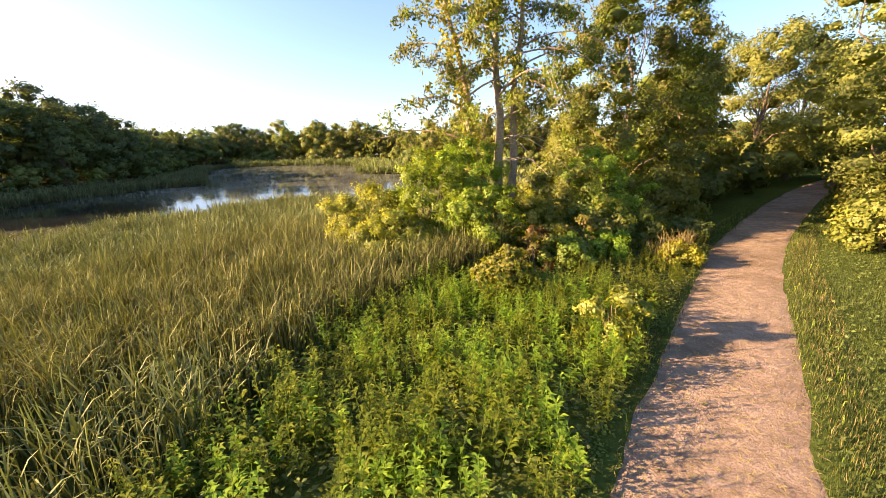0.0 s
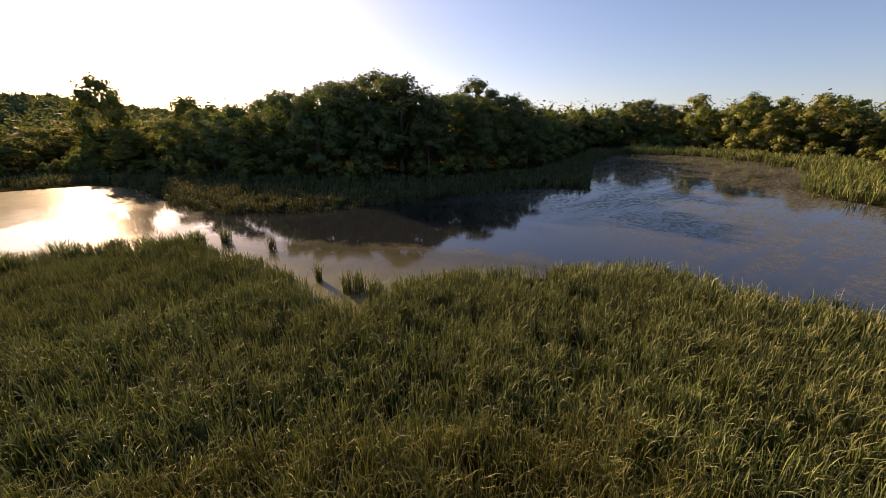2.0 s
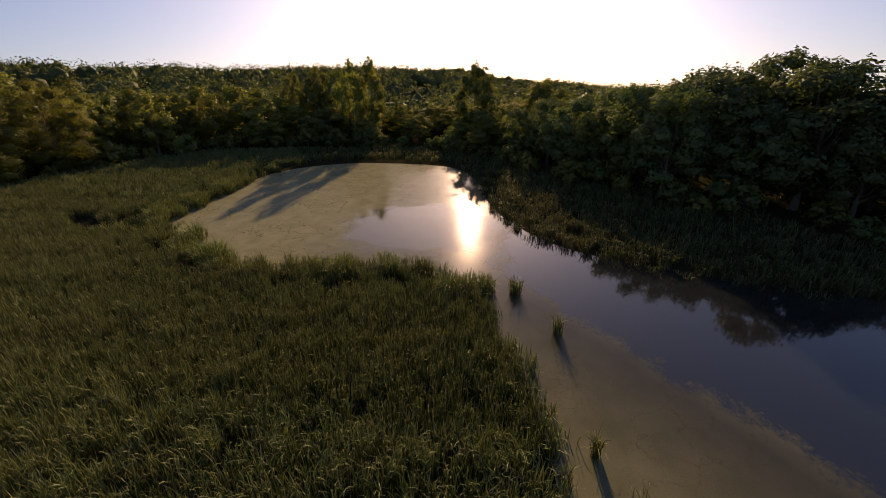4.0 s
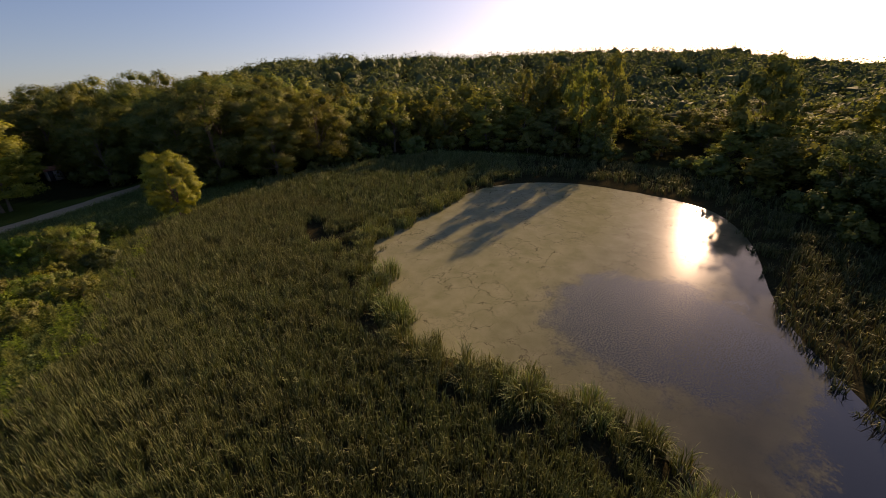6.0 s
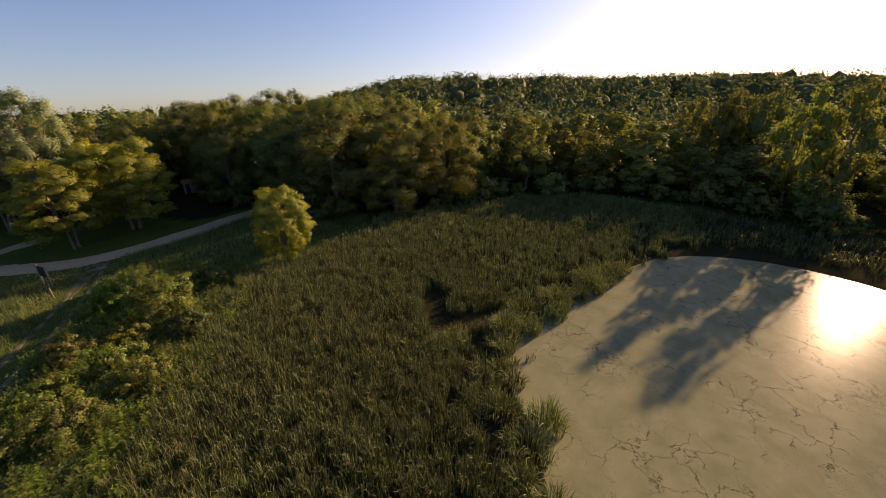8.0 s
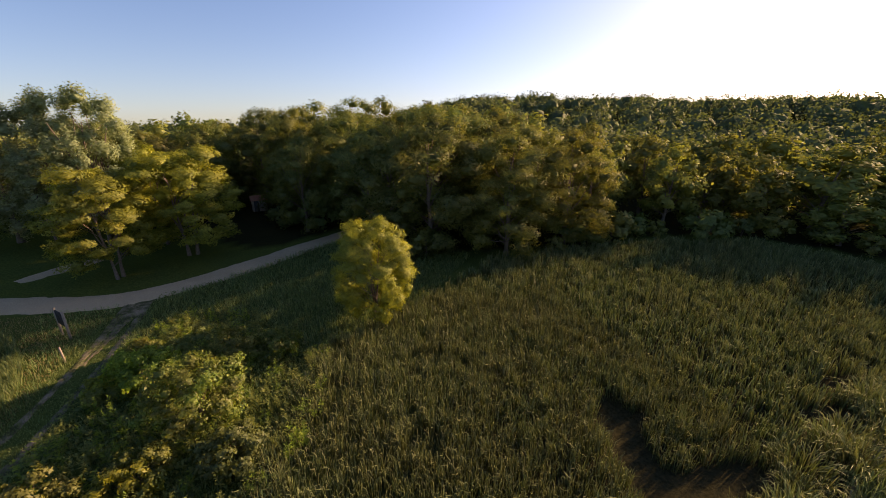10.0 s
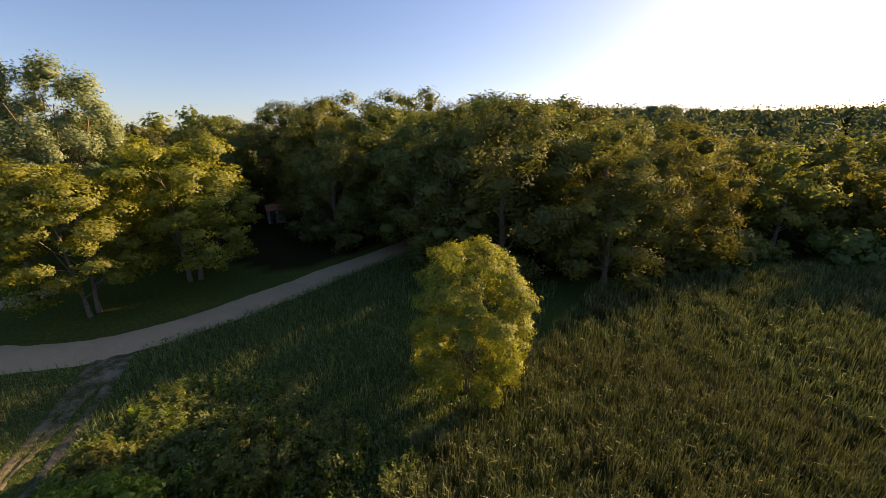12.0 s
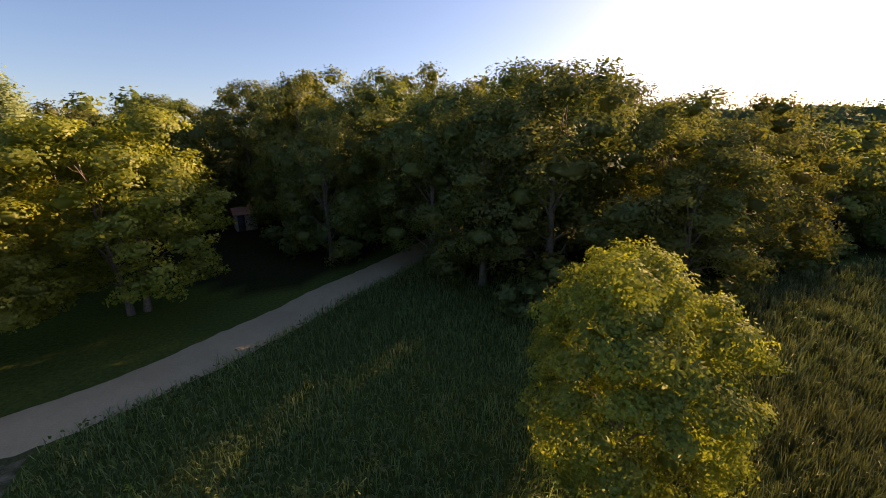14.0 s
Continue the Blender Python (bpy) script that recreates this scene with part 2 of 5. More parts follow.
    n.link(mud.outputs[0], cracked.inputs[2])
    return n.done(cracked.outputs[0])


def plain_material(name, a, b, scale, rough=0.7, spec=0.3):
    n = Nodes(name)
    fac = n.noise(scale, 6.0, 0.65)
    return n.done(n.surface(n.ramp(fac, (0.3, a), (0.7, b)), rough, n.bump(fac, 0.3, 0.01), spec))


GREEN = ((0.0, (0.080, 0.112, 0.030)), (0.5, (0.115, 0.152, 0.042)), (1.0, (0.155, 0.190, 0.052)))
OLIVE = ((0.0, (0.125, 0.143, 0.034)), (0.5, (0.170, 0.185, 0.044)), (1.0, (0.222, 0.228, 0.056)))
YELLOW = ((0.0, (0.150, 0.165, 0.020)), (0.5, (0.255, 0.255, 0.030)), (1.0, (0.37, 0.335, 0.042)))
BRIGHT = ((0.0, (0.110, 0.195, 0.022)), (0.5, (0.195, 0.310, 0.036)), (1.0, (0.31, 0.41, 0.050)))
LUSH = ((0.0, (0.090, 0.155, 0.024)), (0.5, (0.165, 0.252, 0.042)), (1.0, (0.265, 0.335, 0.058)))
# darker and bluer: back light and haze put into the leaf colour
DEEP = ((0.0, (0.062, 0.092, 0.040)), (0.5, (0.096, 0.136, 0.058)), (1.0, (0.135, 0.175, 0.074)))
RUST = ((0.0, (0.11, 0.065, 0.022)), (1.0, (0.22, 0.135, 0.045)))
M_GREEN = leaf_material("leaf_green", GREEN)
M_OLIVE = leaf_material("leaf_olive", OLIVE)
M_YELLOW = leaf_material("leaf_yellow_green", YELLOW, 0.45)
M_BRIGHT = leaf_material("leaf_bright_green", BRIGHT, 0.52)
M_LUSH = leaf_material("leaf_lush", LUSH, 0.48, 0.7, OLIVE)
M_DEEP = leaf_material("leaf_backlit_green", DEEP, 0.36, 0.4, GREEN)
M_POPLAR = leaf_material("leaf_silver_green", ((0.0, (0.18, 0.23, 0.10)), (1.0, (0.32, 0.37, 0.18))), 0.42)
M_OLIVE_MIX = leaf_material("leaf_olive_turning", OLIVE, 0.44, 0.55, ((0.0, (0.125, 0.155, 0.030)), (1.0, (0.235, 0.235, 0.044))))
M_GREEN_MIX = leaf_material("leaf_green_olive", GREEN, 0.42, 0.5, OLIVE)
M_YELLOW_MIX = leaf_material("leaf_turning", YELLOW, 0.54, 0.9, OLIVE)
M_GOLD = leaf_material("leaf_golden_green", ((0.0, (0.175, 0.185, 0.024)), (0.6, (0.255, 0.255, 0.032)), (1.0, (0.325, 0.305, 0.042))), 0.44, 0.5, ((0.0, (0.14, 0.16, 0.026)), (1.0, (0.25, 0.25, 0.04))))
M_RUST_MIX = leaf_material("leaf_turning_rust", OLIVE, 0.5, 1.2, RUST)
M_WEED = leaf_material("weed_leaf", ((0.0, (0.085, 0.140, 0.018)), (0.5, (0.165, 0.230, 0.028)), (1.0, (0.285, 0.325, 0.040))), 0.5)
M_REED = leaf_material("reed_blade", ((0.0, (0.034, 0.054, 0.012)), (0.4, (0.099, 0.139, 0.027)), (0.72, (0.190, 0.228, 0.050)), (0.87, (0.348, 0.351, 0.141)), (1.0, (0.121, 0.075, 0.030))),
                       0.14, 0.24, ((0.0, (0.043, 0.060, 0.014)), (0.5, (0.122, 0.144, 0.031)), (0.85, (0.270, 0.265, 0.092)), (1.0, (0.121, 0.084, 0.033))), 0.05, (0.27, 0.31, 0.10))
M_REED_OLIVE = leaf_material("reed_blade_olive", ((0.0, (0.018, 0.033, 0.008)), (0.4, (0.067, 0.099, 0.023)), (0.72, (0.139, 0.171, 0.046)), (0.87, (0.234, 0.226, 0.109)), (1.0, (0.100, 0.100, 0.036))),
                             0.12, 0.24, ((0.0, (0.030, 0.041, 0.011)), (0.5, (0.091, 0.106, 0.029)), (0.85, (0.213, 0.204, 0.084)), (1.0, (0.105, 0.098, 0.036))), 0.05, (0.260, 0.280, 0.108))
M_GRASS = leaf_material("grass_blade", ((0.0, (0.100, 0.165, 0.055)), (0.6, (0.180, 0.255, 0.085)), (1.0, (0.28, 0.32, 0.115))), 0.4)
M_TURF = leaf_material("turf_blade", ((0.0, (0.045, 0.075, 0.018)), (0.6, (0.080, 0.120, 0.028)), (1.0, (0.13, 0.150, 0.040))), 0.4)
M_DRY = leaf_material("dry_grass", ((0.0, (0.20, 0.17, 0.06)), (1.0, (0.36, 0.28, 0.13))), 0.35)
M_BARK = bark_material("bark_grey_brown", (0.085, 0.062, 0.043), (0.25, 0.195, 0.145))
M_BARK_PALE = bark_material("bark_pale_brown", (0.19, 0.135, 0.09), (0.42, 0.32, 0.22))
M_DEAD = bark_material("bark_bleached", (0.20, 0.16, 0.12), (0.42, 0.36, 0.29))
M_GROUND = ground_material()
M_TRAIL = dirt_material("trail_dirt", (0.18, 0.130, 0.100), (0.325, 0.248, 0.200), (0.455, 0.365, 0.305))
M_GRAVEL = dirt_material("gravel", (0.30, 0.215, 0.125), (0.47, 0.35, 0.215), (0.60, 0.465, 0.30), 0.2)
M_RUT = worn_material()
M_WATER = water_material()
M_POST = plain_material("weathered_wood", (0.18, 0.14, 0.10), (0.36, 0.29, 0.21), 14.0, 0.9)
M_PANEL = plain_material("sign_face", (0.030, 0.026, 0.022), (0.075, 0.066, 0.058), 8.0, 0.9, 0.05)
M_BLOCK = plain_material("shed_block", (0.36, 0.35, 0.33), (0.55, 0.53, 0.50), 5.0, 0.9)
M_ROOF = plain_material("shed_roof", (0.40, 0.15, 0.09), (0.60, 0.27, 0.18), 7.0, 0.85)
M_DOOR = plain_material("shed_door", (0.05, 0.05, 0.055), (0.09, 0.09, 0.10), 6.0, 0.6)

# ---- plan ----
POND = [(6.5, 48), (2, 41), (-3, 36.5), (-7, 32.5), (-12.8, 31.5), (-17, 27), (-19.3, 22), (-19.8, 18.5), (-18.6, 15.5), (-22, 14.2), (-27, 13),
        (-31.5, 10.8), (-35.5, 8.6), (-38, 5), (-38.2, 2), (-37.0, -2), (-36.0, -6), (-35.0, -9.6), (-36.7, -13.6), (-39.2, -17.6),
        (-40.8, -22.3), (-43.6, -24.4), (-48.3, -26.0), (-54.2, -27.4), (-60.7, -28.0), (-66, -28.5), (-72.4, -25.5), (-77, -19),
        (-78, -9), (-76.5, -2), (-72, 2), (-66, 4.7), (-58.7, 6.6), (-53.6, 8.5), (-49.5, 11), (-46, 13.7), (-43.5, 18), (-42.5, 23),
        (-41, 28), (-39.5, 40), (-37, 48), (-34, 50), (-39, 58), (-48, 70), (-55, 84), (-56, 93), (-46, 99), (-36, 97), (-27, 93),
        (-22, 86), (-20, 76), (-16, 67), (-6, 63), (2, 56.5)]
TRAIL = [(34, 36), (26.3, 29.1), (18.4, 20.8), (12.3, 13.8), (8.5, 8.3), (6.4, 5.1), (5.1, 3.1), (1.4, -4), (-3.5, -14), (-8.5, -25),
         (-12, -34), (-13.6, -42), (-14.4, -49), (-14.6, -56)]
ROAD = [(30, -70), (10, -63), (-4.7, -59), (-11, -57.4), (-14.5, -57.4), (-18.6, -59), (-23.7, -62.2), (-28.2, -65.6), (-33.1, -68.7),
        (-40.8, -74.3), (-46, -78.5), (-58, -90), (-75, -105)]


def smooth_line(points, step=0.6):
    """Catmull-Rom through the points, in even steps."""
    p = np.array([points[0], *points, points[-1]], float)
    out = []
    for i in range(1, len(p) - 2):
        a, b, c, d = p[i - 1:i + 3]
        count = max(2, int(np.linalg.norm(c - b) / step))
        t = np.arange(count)[:, None] / count
        out.append(0.5 * (2 * b + (c - a) * t + (2 * a - 5 * b + 4 * c - d) * t**2 + (3 * b - a - 3 * c + d) * t**3))
    return np.vstack([*out, p[-1:]])


def inside(xy, polygon):
    poly = np.array(polygon, float)
    hit = np.zeros(len(xy), bool)
    for (x1, y1), (x2, y2) in zip(poly, np.roll(poly, -1, 0)):
        cross = (y1 > xy[:, 1]) != (y2 > xy[:, 1])
        edge = (x2 - x1) * (xy[:, 1] - y1) / (y2 - y1 + 1e-12) + x1
        hit ^= cross & (xy[:, 0] < edge)
    return hit


def line_distance(xy, points, closed=False):
    p = np.array(points, float)
    best = np.full(len(xy), 1e9)
    for a, b in zip(p[:-1] if not closed else p, p[1:] if not closed else np.roll(p, -1, 0)):
        d = b - a
        t = np.clip(((xy - a) @ d) / (d @ d), 0, 1)[:, None]
        best = np.minimum(best, np.linalg.norm(xy - a - t * d, axis=1))
    return best


def step(lo, hi, v):
    t = np.clip((v - lo) / (hi - lo), 0, 1)
    return t * t * (3 - 2 * t)


def waves(x, y, size):
    """Cheap smooth unevenness between -1 and 1."""
    x, y = x / size, y / size
    return (np.sin(1.7 * x + 0.6 * y + 1) + np.sin(-0.8 * x + 1.9 * y + 2) + np.sin(2.9 * x - 2.3 * y) * 0.6 + np.sin(4.1 * x + 3.7 * y + 4) * 0.4) / 3


POND_LINE = smooth_line(POND + POND[:1], 2.0)[:-1]


def ground_z(xy):
    xy = np.atleast_2d(np.asarray(xy, float))
    x, y = xy[:, 0], xy[:, 1]
    away = line_distance(xy, POND_LINE, True)
    away = np.where(inside(xy, POND_LINE), -away, away)
    z = np.where(away < 0, np.maximum(-0.5, away * 0.5 - 0.05), 0.06 + 0.9 * step(5, 26, away))
    r = np.hypot(x + 30, y + 20)
    az = np.degrees(np.arctan2(y + 20, x + 30))
    az = np.where(az > 60, az - 360, az)
    south_west = step(-204, -166, az) * (1 - step(-118, -98, az))
    z = z + south_west * 13.5 * step(112, 265, r) * (1 + 0.16 * waves(x, y, 34)) + 0.10 * waves(x, y, 6) * step(3, 12, away)
    z = z - (1 - south_west) * (np.maximum(r - 125, 0) * 0.020 + np.maximum(r - 330, 0) * 0.05)
    return z


def spot_z(x, y):
    return float(ground_z([(x, y)])[0])


# ---- mesh helpers ----


def quad_mesh(name, verts, quads, material, smooth=False, normals=None):
    me = bpy.data.meshes.new(name)
    verts, quads = np.asarray(verts, np.float32), np.asarray(quads, np.int32)
    me.vertices.add(len(verts))
    me.vertices.foreach_set("co", verts.ravel())
    me.loops.add(quads.size)
    me.loops.foreach_set("vertex_index", quads.ravel())
    me.polygons.add(len(quads))
    me.polygons.foreach_set("loop_start", np.arange(0, quads.size, quads.shape[1], dtype=np.int32))
    me.update(calc_edges=True)
    if smooth:
        me.polygons.foreach_set("use_smooth", np.ones(len(quads), bool))
    me.materials.append(material)
    if normals is not None:
        me.polygons.foreach_set("use_smooth", np.ones(len(quads), bool))
        me.normals_split_custom_set_from_vertices(normals.tolist())
    return me


def joined(pieces):
    verts, quads, at = [], [], 0
    for v, q in pieces:
        verts.append(v)
        quads.append(q + at)
        at += len(v)
    return np.vstack(verts), np.vstack(quads)


def tube(points, radii, sides=6):
    """A tapered tube along points, as vertices and quads."""
    p = np.asarray(points, float)
    d = np.gradient(p, axis=0)
    d /= np.linalg.norm(d, axis=1)[:, None] + 1e-9
    ref = np.where(np.abs(d[:, 2:3]) > 0.9, [[1.0, 0, 0]], [[0, 0, 1.0]])
    u = np.cross(d, ref)
    u /= np.linalg.norm(u, axis=1)[:, None]
    w = np.cross(d, u)
    a = np.arange(sides) / sides * 2 * np.pi
    ring = (u[:, None] * np.cos(a)[None, :, None] + w[:, None] * np.sin(a)[None, :, None]) * np.asarray(radii, float)[:, None, None]
    verts = (p[:, None] + ring).reshape(-1, 3)
    i, j = np.meshgrid(np.arange(len(p) - 1), np.arange(sides), indexing="ij")
    k = (j + 1) % sides
    quads = np.stack([i * sides + j, i * sides + k, (i + 1) * sides + k, (i + 1) * sides + j], -1).reshape(-1, 4)
    return verts, quads


def unit(v):
    return v / (np.linalg.norm(v, axis=1)[:, None] + 1e-9)


def leaf_quads(rng, centres, outward, length, width, droop=0.0):
    """One kite-shaped leaf at each centre, roughly facing outward and up."""
    count = len(centres)
    normal = unit(outward * 1.9 + rng.normal(0, 0.7, (count, 3)) + [0, 0, 0.4])
    along = unit(np.cross(normal, rng.normal(0, 1, (count, 3))) + [0, 0, -droop])
    side = unit(np.cross(normal, along))
    size = rng.uniform(0.65, 1.35, (count, 1))
    a, b = along * length * size * 0.5, side * width * size * 0.5
    lift = normal * length * size * 0.10
    verts = np.stack([centres - a, centres + b + lift - a * 0.15, centres + a, centres - b + lift - a * 0.15], 1).reshape(-1, 3)
    return verts, np.arange(count * 4).reshape(-1, 4)


def crown_leaves(rng, centres, outward, length, width, round_=0.6):
    """Leaves as above, with normals that follow the round of the crown: vertices, quads, normals."""
    count = len(centres)
    normal = unit(outward * 1.6 + rng.normal(0, 0.7, (count, 3)) + [0, 0, 0.3])
    along = unit(np.cross(normal, rng.normal(0, 1, (count, 3))))
    side = np.cross(normal, along)
    size = rng.uniform(0.65, 1.35, (count, 1))
    a, b = along * length * size * 0.5, side * width * size * 0.5
    lift = normal * length * size * -0.10
    verts = np.stack([centres - a, centres - b + lift - a * 0.15, centres + a, centres + b + lift - a * 0.15], 1).reshape(-1, 3)
    return verts, np.arange(count * 4).reshape(-1, 4), np.repeat(unit(outward * round_ + normal * (1 - round_)), 4, 0)


def cube_ball():
    """A rounded cube of 24 quads."""
    at, verts, quads = {}, [], []
    for axis in range(3):
        for sign in (-1, 1):
            for i in range(2):
                for j in range(2):
                    ring = []
                    for u, w in ((i, j), (i + 1, j), (i + 1, j + 1), (i, j + 1)):
                        p = [0.0, 0.0, 0.0]
                        p[axis], p[(axis + 1) % 3], p[(axis + 2) % 3] = sign, u - 1.0, w - 1.0
                        if tuple(p) not in at:
                            at[tuple(p)] = len(verts)
                            verts.append(p)
                        ring.append(at[tuple(p)])
                    quads.append(ring if sign > 0 else ring[::-1])
    return unit(np.array(verts)), np.array(quads)


BALL = cube_ball()


def crown_cores(rng, centres, radii, stretch):
    """The dense twiggy heart of each lobe, which keeps the light out: vertices, quads, normals."""
    ball, faces = BALL
    n, m = len(centres), len(ball)
    grow = np.asarray(radii)[:, None, None] * np.broadcast_to(np.asarray(stretch, float), (n, 3))[:, None, :] * rng.uniform(0.55, 1.15, (n, m, 1))
    verts = (np.asarray(centres)[:, None, :] + ball[None] * grow).reshape(-1, 3)
    quads = (np.arange(n)[:, None, None] * m + faces[None]).reshape(-1, 4)
    return verts, quads, unit(np.tile(ball, (n, 1)) + rng.normal(0, 0.25, (n * m, 3)))


def crown_mesh(name, pieces, material):
    verts, quads = joined([p[:2] for p in pieces])
    return quad_mesh(name, verts, quads, material, True, np.vstack([p[2] for p in pieces]))


def part(name, mesh, parent, label=""):
    ob = new(name, mesh)
    ob.parent = parent
    if label:
        ob["label"] = label
    return ob


def box_piece(lo, hi):
    lo, hi = np.array(lo, float), np.array(hi, float)
    v = np.array([[x, y, z] for x in (lo[0], hi[0]) for y in (lo[1], hi[1]) for z in (lo[2], hi[2])])
    q = np.array([[0, 1, 3, 2], [4, 6, 7, 5], [0, 4, 5, 1], [2, 3, 7, 6], [0, 2, 6, 4], [1, 5, 7, 3]])
    return v, q


# ---- trees and shrubs ----


def sparse_tree(name, seed, trunks, limbs, length, leaf, per_twig, material, bark, ivy=(), ivy_material=None):
    """An open tree: straight trunks given by foot, top and radius, limbs that rise and droop, twigs with loose leaves, ivy on some trunks."""
    rng = np.random.default_rng(seed)
    root = new(name)
    wood, spots = [], []
    for s, (foot, head, thick) in enumerate(trunks):
        foot, head = np.array(foot, float), np.array(head, float)
        t = np.linspace(0, 1, 9)[:, None]
        path = foot + (head - foot) * t + rng.normal(0, 0.11, (9, 3)) * [1, 1, 0] * np.sin(t * 3.14) ** 0.5
        width = thick * (1 - 0.86 * t[:, 0])
        width[0] *= 1.4
        wood.append(tube(path, width, 9))
        for k in range(limbs):
            f = 0.34 + 0.64 * (k + rng.random()) / limbs
            start = np.array([np.interp(f, t[:, 0], path[:, i]) for i in range(3)])
            a = k * 2.4 + s * 1.3 + rng.normal(0, 0.4)
            long = length * (1.15 - 0.6 * f) * rng.uniform(0.6, 1.2)
            out = np.array([math.cos(a), math.sin(a), 0])
            u = np.linspace(0, 1, 7)[:, None]
            rise, sag = rng.uniform(0.25, 0.8), rng.uniform(0.3, 0.75)
            limb = start + out * long * u + np.array([0, 0, 1.0]) * long * (rise * u - sag * u**2) + rng.normal(0, 0.05, (7, 3)) * u
            r0 = thick * (1 - 0.8 * f) * 0.38
            wood.append(tube(limb, np.linspace(r0, 0.008, 7), 5))
            for j in range(9):
                g = rng.uniform(0.3, 1.0)
                base = np.array([np.interp(g, u[:, 0], limb[:, i]) for i in range(3)])
                go = unit((out * 0.7 + rng.normal(0, 0.6, 3) + [0, 0, -0.1])[None])[0] * long * rng.uniform(0.16, 0.34)
                v = np.linspace(0, 1, 4)[:, None]
                twig = base + go * v + np.array([0, 0, -0.22]) * v**2 * np.linalg.norm(go)
                wood.append(tube(twig, np.linspace(0.012, 0.004, 4), 3))
                h = rng.uniform(0.25, 1.05, (per_twig, 1))
                spots.append(base + go * h + np.array([0, 0, -0.22]) * h**2 * np.linalg.norm(go) + rng.normal(0, 0.11, (per_twig, 3)))
    part("trunk", quad_mesh("trunk", *joined(wood), bark, True), root)
    centres = np.vstack(spots)
    part("crown", quad_mesh("crown", *leaf_quads(rng, centres, unit(rng.normal(0, 1, (len(centres), 3)) + [0, 0, 0.4]), leaf, leaf * 0.42, 0.5), material), root)
    for s, low, high, count in ivy:
        foot, head = np.array(trunks[s][0], float), np.array(trunks[s][1], float)
        knots = rng.uniform(low, high, 26)
        f = knots[rng.integers(0, 26, count)][:, None]
        away = unit(rng.normal(0, 1, (26, 3)))[rng.integers(0, 26, count)] * 0.22 + rng.normal(0, 0.24, (count, 3))
        part("ivy", quad_mesh("ivy", *leaf_quads(rng, foot + (head - foot) * f + away, away, leaf * 0.9, leaf * 0.6), ivy_material), root)
    return root


def lobed_plant(name, seed, height, radius, low, lobes, leaves, leaf, material, bark=None, stems=1, trunk_radius=None,
                narrow=0.62, upright=0.0, lobe_size=0.48, core=0.56, clumps=10, ragged=0.18, span=(0.46, 0.70), round_=0.5):
    """A tree or shrub at the origin: an Empty with trunk and crown. The crown is a dome of rounded lobes, each set with clumps of leaves.
    low: where the crown begins; upright: draws the lobes out into tall ones."""
    rng = np.random.default_rng(seed)
    root = new(name)
    bark = bark or M_BARK
    thick = trunk_radius or height * 0.018
    mid, half = low + (height - low) * 0.46, (height - low) * 0.5
    # lobe centres spread evenly over the dome
    k = np.arange(lobes) + 0.5
    lat = np.arcsin(np.clip(1 - 1.75 * k / lobes, -1, 1))
    lon = k * 2.39996 + rng.uniform(0, 6.3) + rng.normal(0, 0.25, lobes)
    reach = rng.uniform(*span, lobes)
    hub = np.stack([np.cos(lat) * np.cos(lon) * radius * reach, np.cos(lat) * np.sin(lon) * radius * reach, mid + np.sin(lat) * half * (reach + 0.06)], 1)
    size = radius * lobe_size * rng.uniform(0.72, 1.2, lobes)
    stretch = np.array([1.0, 1.0, 0.85 + upright])
    hub[:, 2] = np.maximum(hub[:, 2], size * 0.5)
    top = (hub[:, 2] + size * stretch[2]).max()
    hub[:, 2] *= np.where(hub[:, 2] > mid, height / max(top, 0.1), 1.0)
    # wood
    wood, stem_wood = [], []
    for s in range(stems):
        lean = rng.normal(0, 0.09 if stems > 1 else 0.03, 2) * height
        t = np.linspace(0, 1, 7)
        sway = rng.normal(0, 0.008 * height, (2, 7)) * t
        foot = rng.normal(0, thick * 1.2, 2) if stems > 1 else np.zeros(2)
        path = np.stack([foot[0] + lean[0] * t**1.5 + sway[0], foot[1] + lean[1] * t**1.5 + sway[1], -0.2 + t * (height * 0.8)], 1)
        width = thick * (1 - 0.85 * t) * (1.0 if stems == 1 else 0.75)
        width[0] *= 1.5
        stem_wood.append(tube(path, width, 8))
        for goal in hub[s::stems][::max(1, lobes // 14)]:
            f = np.clip((goal[2] / height) * rng.uniform(0.55, 0.85), 0.10, 0.9)
            start = np.array([np.interp(f, t, path[:, i]) for i in range(3)])
            u = np.linspace(0, 1, 5)[:, None]
            bow = start + (goal - start) * u + np.array([0, 0, 0.10 * np.linalg.norm(goal - start)]) * np.sin(u * np.pi)
            bow[1:-1] += rng.normal(0, 0.012 * height, (3, 3))
            r0 = thick * (1 - 0.8 * f) * 0.4
            wood.append(tube(bow, np.linspace(r0, r0 * 0.2, 5), 5))
    part("trunk", quad_mesh("trunk", *joined(stem_wood), bark, True), root)
    limb = part("limb_framework", quad_mesh("limb_framework", *joined(wood), bark, True), root)
    limb["kind"] = "stuff"
    # leaves: clumps on each lobe, those buried in another lobe left out
    count = int(leaves * 1.7)
    which = rng.choice(lobes, count, p=size**2 / (size**2).sum())
    knot = unit(rng.normal(0, 1, (lobes * clumps, 3)) + np.repeat(unit(hub - [0, 0, mid - half * 0.3]), clumps, 0) * 0.55 + [0, 0, 0.15]).reshape(lobes, clumps, 3)
    pick = knot[which, rng.integers(0, clumps, count)]
    spread = np.where(rng.random((count, 1)) < 0.62, 0.28, 0.9)
    way = unit(pick + rng.normal(0, 1, (count, 3)) * spread)
    near = np.clip(1.14 - 0.75 * np.linalg.norm(way - pick, axis=1), 0.66, 1.14) * np.where(rng.random(count) < 0.22, 0.78, 1.0)
    far = (near * rng.uniform(1 - ragged, 1 + ragged * 0.8, count))[:, None]
